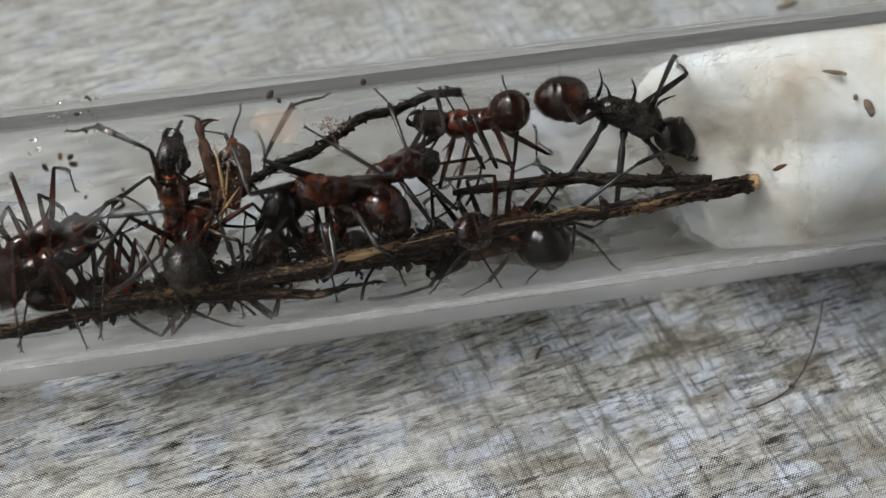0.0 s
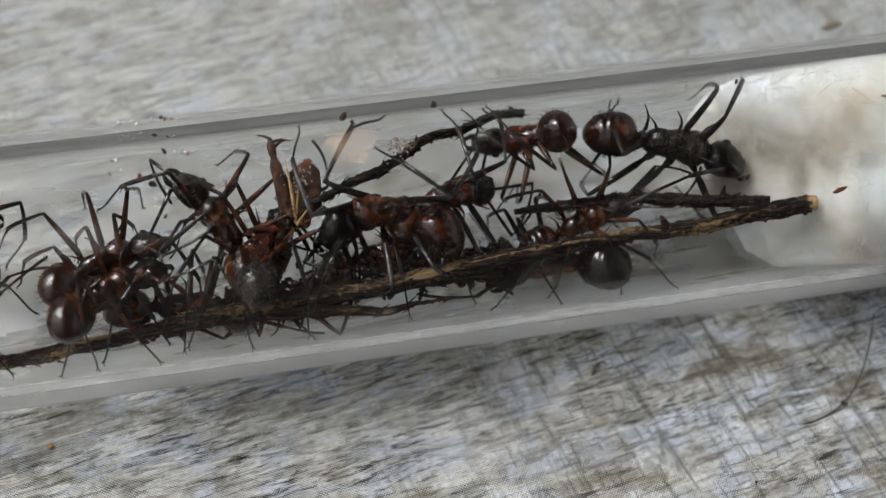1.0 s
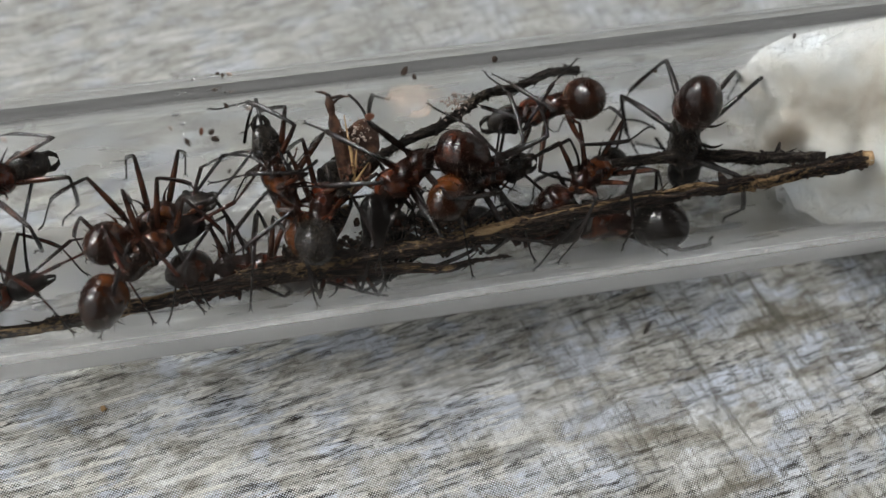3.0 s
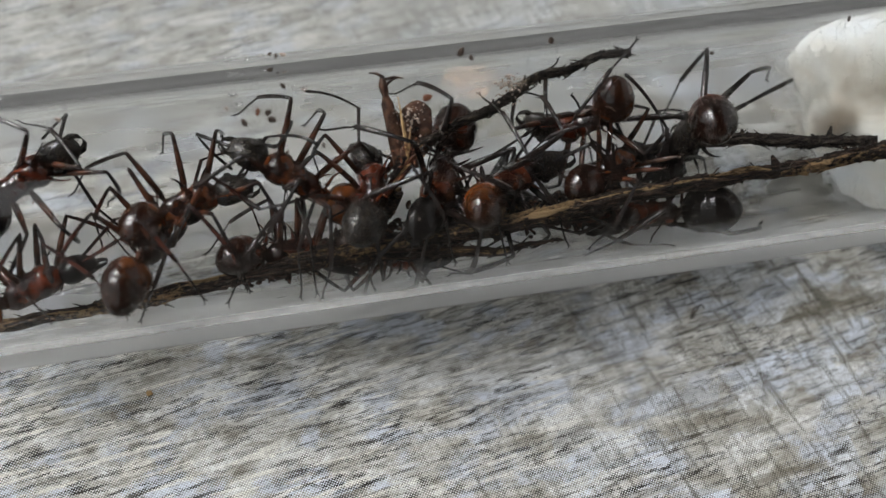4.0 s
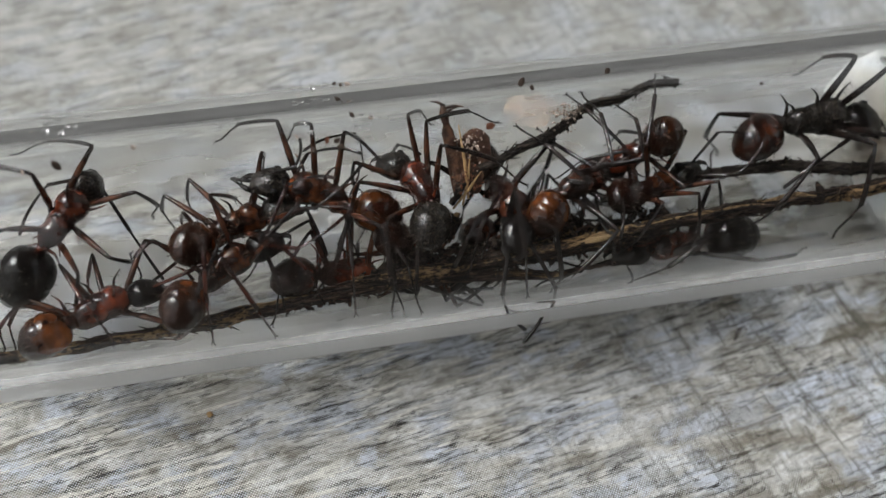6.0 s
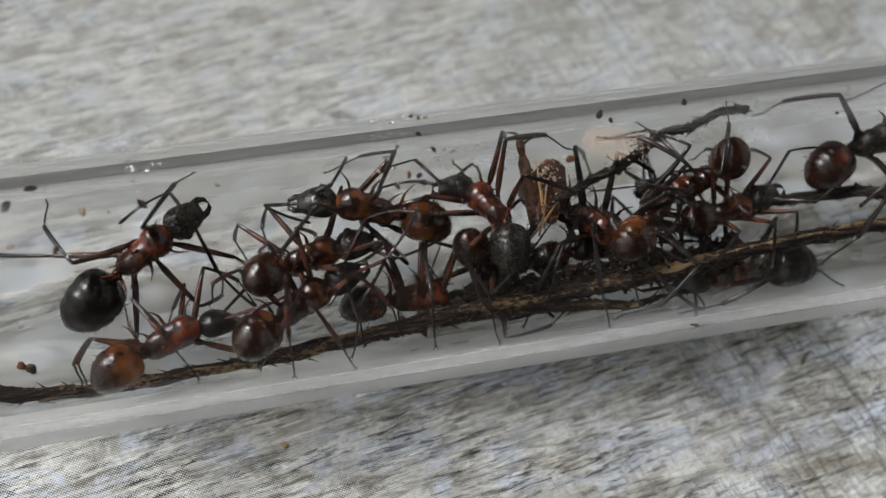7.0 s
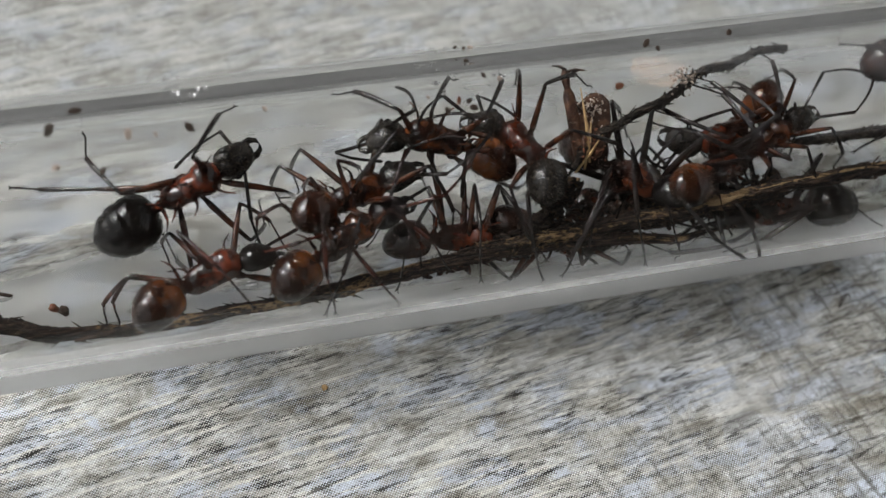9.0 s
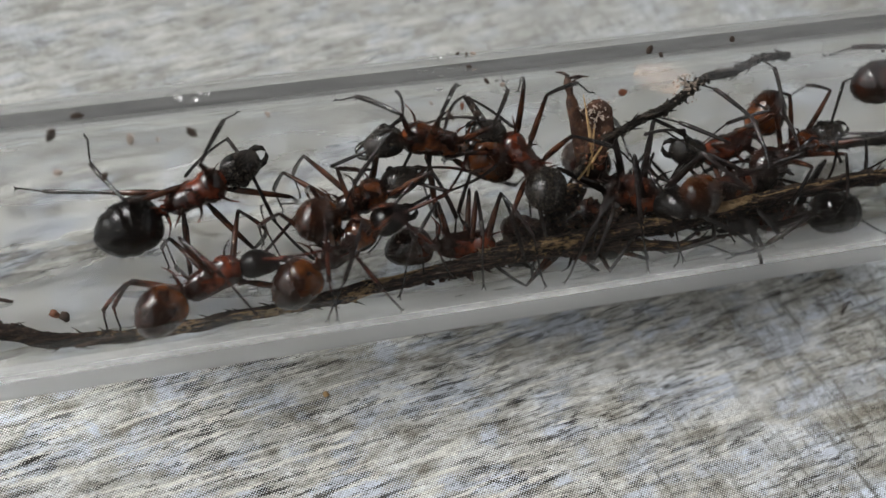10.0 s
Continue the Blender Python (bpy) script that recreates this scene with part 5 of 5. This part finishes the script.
crumb("speck", "small pale speck stuck inside the glass", "speck", (-42.5, 3.3, 5.78), 0.19, DUST, 44, (1.3, .8, .35), 1, 0.0, 8, group="specks on the glass")
crumb("speck", "small dark brown speck stuck inside the glass", "speck", (-40.23, 2.83, 6.03), 0.19, SOIL, 45, (1.3, .8, .35), 1, 0.0, 55, group="specks on the glass")
crumb("speck", "small pale speck stuck inside the glass", "speck", (-37.44, 4.32, 5.07), 0.11, DUST, 46, (1.3, .8, .35), 1, 0.0, 102, group="specks on the glass")
crumb("speck", "small pale speck stuck inside the glass", "speck", (-31.68, 4.92, 4.49), 0.13, DUST, 47, (1.3, .8, .35), 1, 0.0, 149, group="specks on the glass")
crumb("speck", "small orange brown speck stuck inside the glass", "speck", (-12.2, 3.83, 5.45), 0.23, SEED, 48, (1.3, .8, .35), 1, 0.0, 16, group="specks on the glass")
crumb("speck", "small dark brown speck stuck on the outside of the glass", "speck", (-9.91, 6.34, 4.94), 0.23, SOIL, 49, (1.3, .8, .35), 1, 0.0, 63, group="specks on the glass")
crumb("speck", "small dark brown speck stuck on the outside of the glass", "speck", (-9.44, 5.96, 5.42), 0.15, SOIL, 50, (1.3, .8, .35), 1, 0.0, 110, group="specks on the glass")
crumb("speck", "small dark brown speck stuck on the outside of the glass", "speck", (-20.35, 6.63, 4.56), 0.13, SOIL, 51, (1.3, .8, .35), 1, 0.0, 157, group="specks on the glass")
crumb("speck", "small dark brown speck stuck on the outside of the glass", "speck", (-20.24, 7.83, 1.8), 0.11, SOIL, 52, (1.3, .8, .35), 1, 0.0, 24, group="specks on the glass")
crumb("speck", "small dark brown speck stuck on the outside of the glass", "speck", (-4.71, 6.45, 4.8), 0.21, SOIL, 53, (1.3, .8, .35), 1, 0.0, 71, group="specks on the glass")
crumb("speck", "small dark brown speck stuck inside the glass", "speck", (-19.79, 5.6, 5.78), 0.15, SOIL, 54, (1.3, .8, .35), 1, 0.0, 118, group="specks on the glass")
crumb("speck", "small dark brown speck stuck inside the glass", "speck", (-20.61, 3.67, 5.56), 0.19, SOIL, 55, (1.3, .8, .35), 1, 0.0, 165, group="specks on the glass")
crumb("speck", "small dark brown speck stuck inside the glass", "speck", (-20.78, 4.03, 5.3), 0.17, SOIL, 56, (1.3, .8, .35), 1, 0.0, 32, group="specks on the glass")
crumb("speck", "small orange brown speck stuck inside the glass", "speck", (-21.31, 4.15, 5.21), 0.15, SEED, 57, (1.3, .8, .35), 1, 0.0, 79, group="specks on the glass")
crumb("speck", "small dark brown speck stuck inside the glass", "speck", (-22.09, 3.67, 5.55), 0.17, SOIL, 58, (1.3, .8, .35), 1, 0.0, 126, group="specks on the glass")
crumb("speck", "small pale speck stuck inside the glass", "speck", (-18.67, 5.01, 4.39), 0.13, DUST, 59, (1.3, .8, .35), 1, 0.0, 173, group="specks on the glass")
crumb("speck", "small dark brown speck stuck inside the glass", "speck", (-20.07, 1.96, 6.36), 0.10, SOIL, 60, (1.3, .8, .35), 1, 0.0, 40, group="specks on the glass")
crumb("speck", "small dark brown speck stuck inside the glass", "speck", (-18.13, 2.06, 6.33), 0.11, SOIL, 61, (1.3, .8, .35), 1, 0.0, 87, group="specks on the glass")
crumb("speck", "small pale speck stuck inside the glass", "speck", (-22.92, 4.48, 4.93), 0.10, DUST, 62, (1.3, .8, .35), 1, 0.0, 134, group="specks on the glass")
crumb("speck", "small dark brown speck stuck inside the glass", "speck", (4.23, 4.33, 5.06), 0.10, SOIL, 63, (1.3, .8, .35), 1, 0.0, 1, group="specks on the glass")
crumb("speck", "small dark brown speck stuck inside the glass", "speck", (13.19, 5.3, 4.04), 0.11, SOIL, 64, (1.3, .8, .35), 1, 0.0, 48, group="specks on the glass")
crumb("speck", "small dark brown speck stuck inside the glass", "speck", (-19.93, 7.6, 2.6), 0.11, SOIL, 65, (1.3, .8, .35), 1, 0.0, 95, group="specks on the glass")
crumb("speck", "small pale speck stuck inside the glass", "speck", (-19.52, 7.61, 2.58), 0.15, DUST, 66, (1.3, .8, .35), 1, 0.0, 142, group="specks on the glass")
crumb("crumb", "brown and orange crumbs of litter on the tube floor", "crumb", (-45.3, -4.13, -4.89), 0.34, SEED, 95, (1, 1, 0.8), 2, 0.25, 20)
crumb("crumb", "dark brown crumb of litter on the tube floor", "crumb", (-44.66, -4.45, -4.6), 0.36, SOIL, 115, (1, 1, 0.8), 2, 0.20, 0)
crumb("splinter", "thin dark splinter lying in the tube", "splinter", (-48.05, -2.81, -5.75), 0.32, SOIL, 8, (2.2, 0.4, 0.4), 1, 0.00, -15)
crumb("splinter", "grey brown splinter caught in the cotton", "splinter", (21.85, 3.41, 5.76), 0.38, FLECK, 1472, (2.1, 0.36, 0.3), 1, 0.00, -12)
crumb("stain_spot", "brown fleck caught in the cotton", "fleck", (23.15, 1.33, 6.56), 0.36, FLECK, 1527, (0.7, 1.4, 0.3), 1, 0.00, 20)
crumb("stain_spot", "brown fleck caught in the cotton", "fleck", (22.49, 1.97, 6.4), 0.16, FLECK, 1506, (1, 1, 0.4), 1, 0.00, 0)
crumb("splinter", "orange splinter caught in the cotton", "splinter", (17.56, -1.16, 6.58), 0.26, SEED, 1374, (1.8, 0.5, 0.4), 1, 0.00, 15)
crumb("crumb", "tiny yellow crumb on the cloth", "crumb", (-30.16, -8.14, 0.13), 0.20, STRAW, 575, (1, 0.9, 0.8), 1, 0.0, 10, wall=False)
crumb("crumb", "brown flake lying on the cloth", "flake", (28.95, 16.8, 0.11), 0.45, FLECK, 1393, (1.9, 0.6, 0.3), 1, 0.0, 15, wall=False)
crumb("crumb", "tiny dark grain on the cloth", "grain", (12.63, -17.1, 0.06), 0.09, SOIL, 1240, (1, 1, 0.8), 1, 0.0, 0, wall=False)
crumb("crumb", "tiny dark grain on the cloth", "grain", (19.73, -12.93, 0.1), 0.16, SOIL, 1400, (1, 1, 0.8), 1, 0.0, 0, wall=False)
strand("hair", "thin dark hair lying on the cloth", "hair", [(23.4, -7.53, 0.95), (22.25, -9.59, 1.25), (21.16, -11.41, 0.95), (19.81, -12.91, 0.35), (18, -13.69, 0.05), (16.45, -13.93, 0.05)], 0.050, HAIR)
strand("hair", "fine pale hair curved over the cloth", "hair", [(22.71, -8.45, 0.33), (20.87, -8.77, 0.63), (19.29, -9.53, 0.63), (18.29, -10.56, 0.03)], 0.030, HAIR)
strand("thread_bit", "short curled dark thread on the cloth", "thread", [(4.21, -8.58, 0.04), (4.61, -8.09, 0.65), (5.01, -7.92, 0.34), (5.23, -8.11, 0.04)], 0.045, HAIR)
strand("thread_bit", "short dark thread on the cloth", "thread", [(4.09, -8.66, 0.05), (4.42, -8.08, 0.35), (4.98, -7.75, 0.05)], 0.050, HAIR)
husk((-13.82, 0.3, 1.5), (-14.06, 5.67, 2.2))
dust_clump("grey fluffy dust clinging to the crooked twig", (-6.83, 4.34, 2), 1.00, 90, DUST, 51)
dust_clump("pale crumbly dust beside the husk", (-12.81, 3.22, 2.4), 0.90, 70, DUST, 52)
dust_clump("rusty crumbs of litter beneath the husk", (-13.11, 1.15, 2.2), 0.90, 60, SEED, 53)
litter("dark litter heaped at the foot of the husk", [(-18.47, -3.61, 0.8), (-16.86, -2.93, 1), (-15.38, -2.02, 1.2), (-14.41, -0.92, 1.4)], 0.50, 130, BARK, 73, 1.7)
# these three fill in for ant bodies, legs and twig bits in the cluster
litter("dark crumbs filling in for ant parts and twig pieces along the twigs", [(-19.85, -4.12, 0.6), (-16.38, -3.65, 0.6), (-12.47, -3.09, 0.4), (-8.52, -2.87, 0.2), (-4.19, -2.74, 0.2), (-0.95, -2.59, 0.4)], 0.55, 380, BARK, 71, 1.5)
litter("dark reddish crumbs filling in for ant bodies and legs under the twigs", [(-24.5, -4.9, -0.6), (-20, -4.6, -0.8), (-15, -4.3, -0.6), (-10, -4.0, -0.4), (-5, -3.8, -0.2), (-1, -3.6, 0)], 0.55, 330, BARK_RED, 74, 1.7)
litter("rusty flakes filling in for brown ant bodies among the twigs", [(-15.67, -2.98, 1), (-12.4, -2.24, 0.6), (-8.85, -2.26, 0.4), (-5.69, -2.25, 0.6)], 0.80, 70, HUSK, 72)
smear(-9.77, 0.829, 1.5, 1.3)
glint_beads(-35.65, 0.028, 61, 12, "small clear beads standing in for glints on the glass")
glint_beads(-35.32, 0.638, 62, 6, "small clear beads standing in for glints on the glass")
glint_beads(-21.86, 0.289, 63, 7, "small clear beads standing in for glints on the glass")
glint_beads(-23.28, 0.924, 64, 2, "small clear beads standing in for glints on the glass")
glint_beads(-19.10, 0.829, 65, 3, "small clear beads standing in for glints on the glass")


def lint():
    """Pale specks and short fibres of dust on the outside of the glass."""
    rng = random.Random(88)
    bm = bmesh.new()
    for k in range(70):
        a, u = radians(rng.uniform(25, 150)), rng.uniform(-45, 25)
        p = Vector((u, 8.02 * math.cos(a), 8.02 * math.sin(a)))
        if rng.random() < 0.3:
            t = Vector((rng.gauss(0, 1), -math.sin(a) * rng.gauss(0, 1), math.cos(a) * rng.gauss(0, 1))).normalized() * rng.uniform(.1, .45)
            sweep(bm, [p - t, p + p.normalized() * .01, p + t], [.006, .01, .006], 3, cap=False)
        else:
            bmesh.ops.create_icosphere(bm, subdivisions=1, radius=rng.uniform(.012, .04), matrix=Matrix.Translation(p))
    ob = tagged(part("lint", bm, DUST), "pale dust specks and lint on the outside of the glass", "dust", kind="stuff")
    ob.matrix_basis = TUBE


lint()

motions()
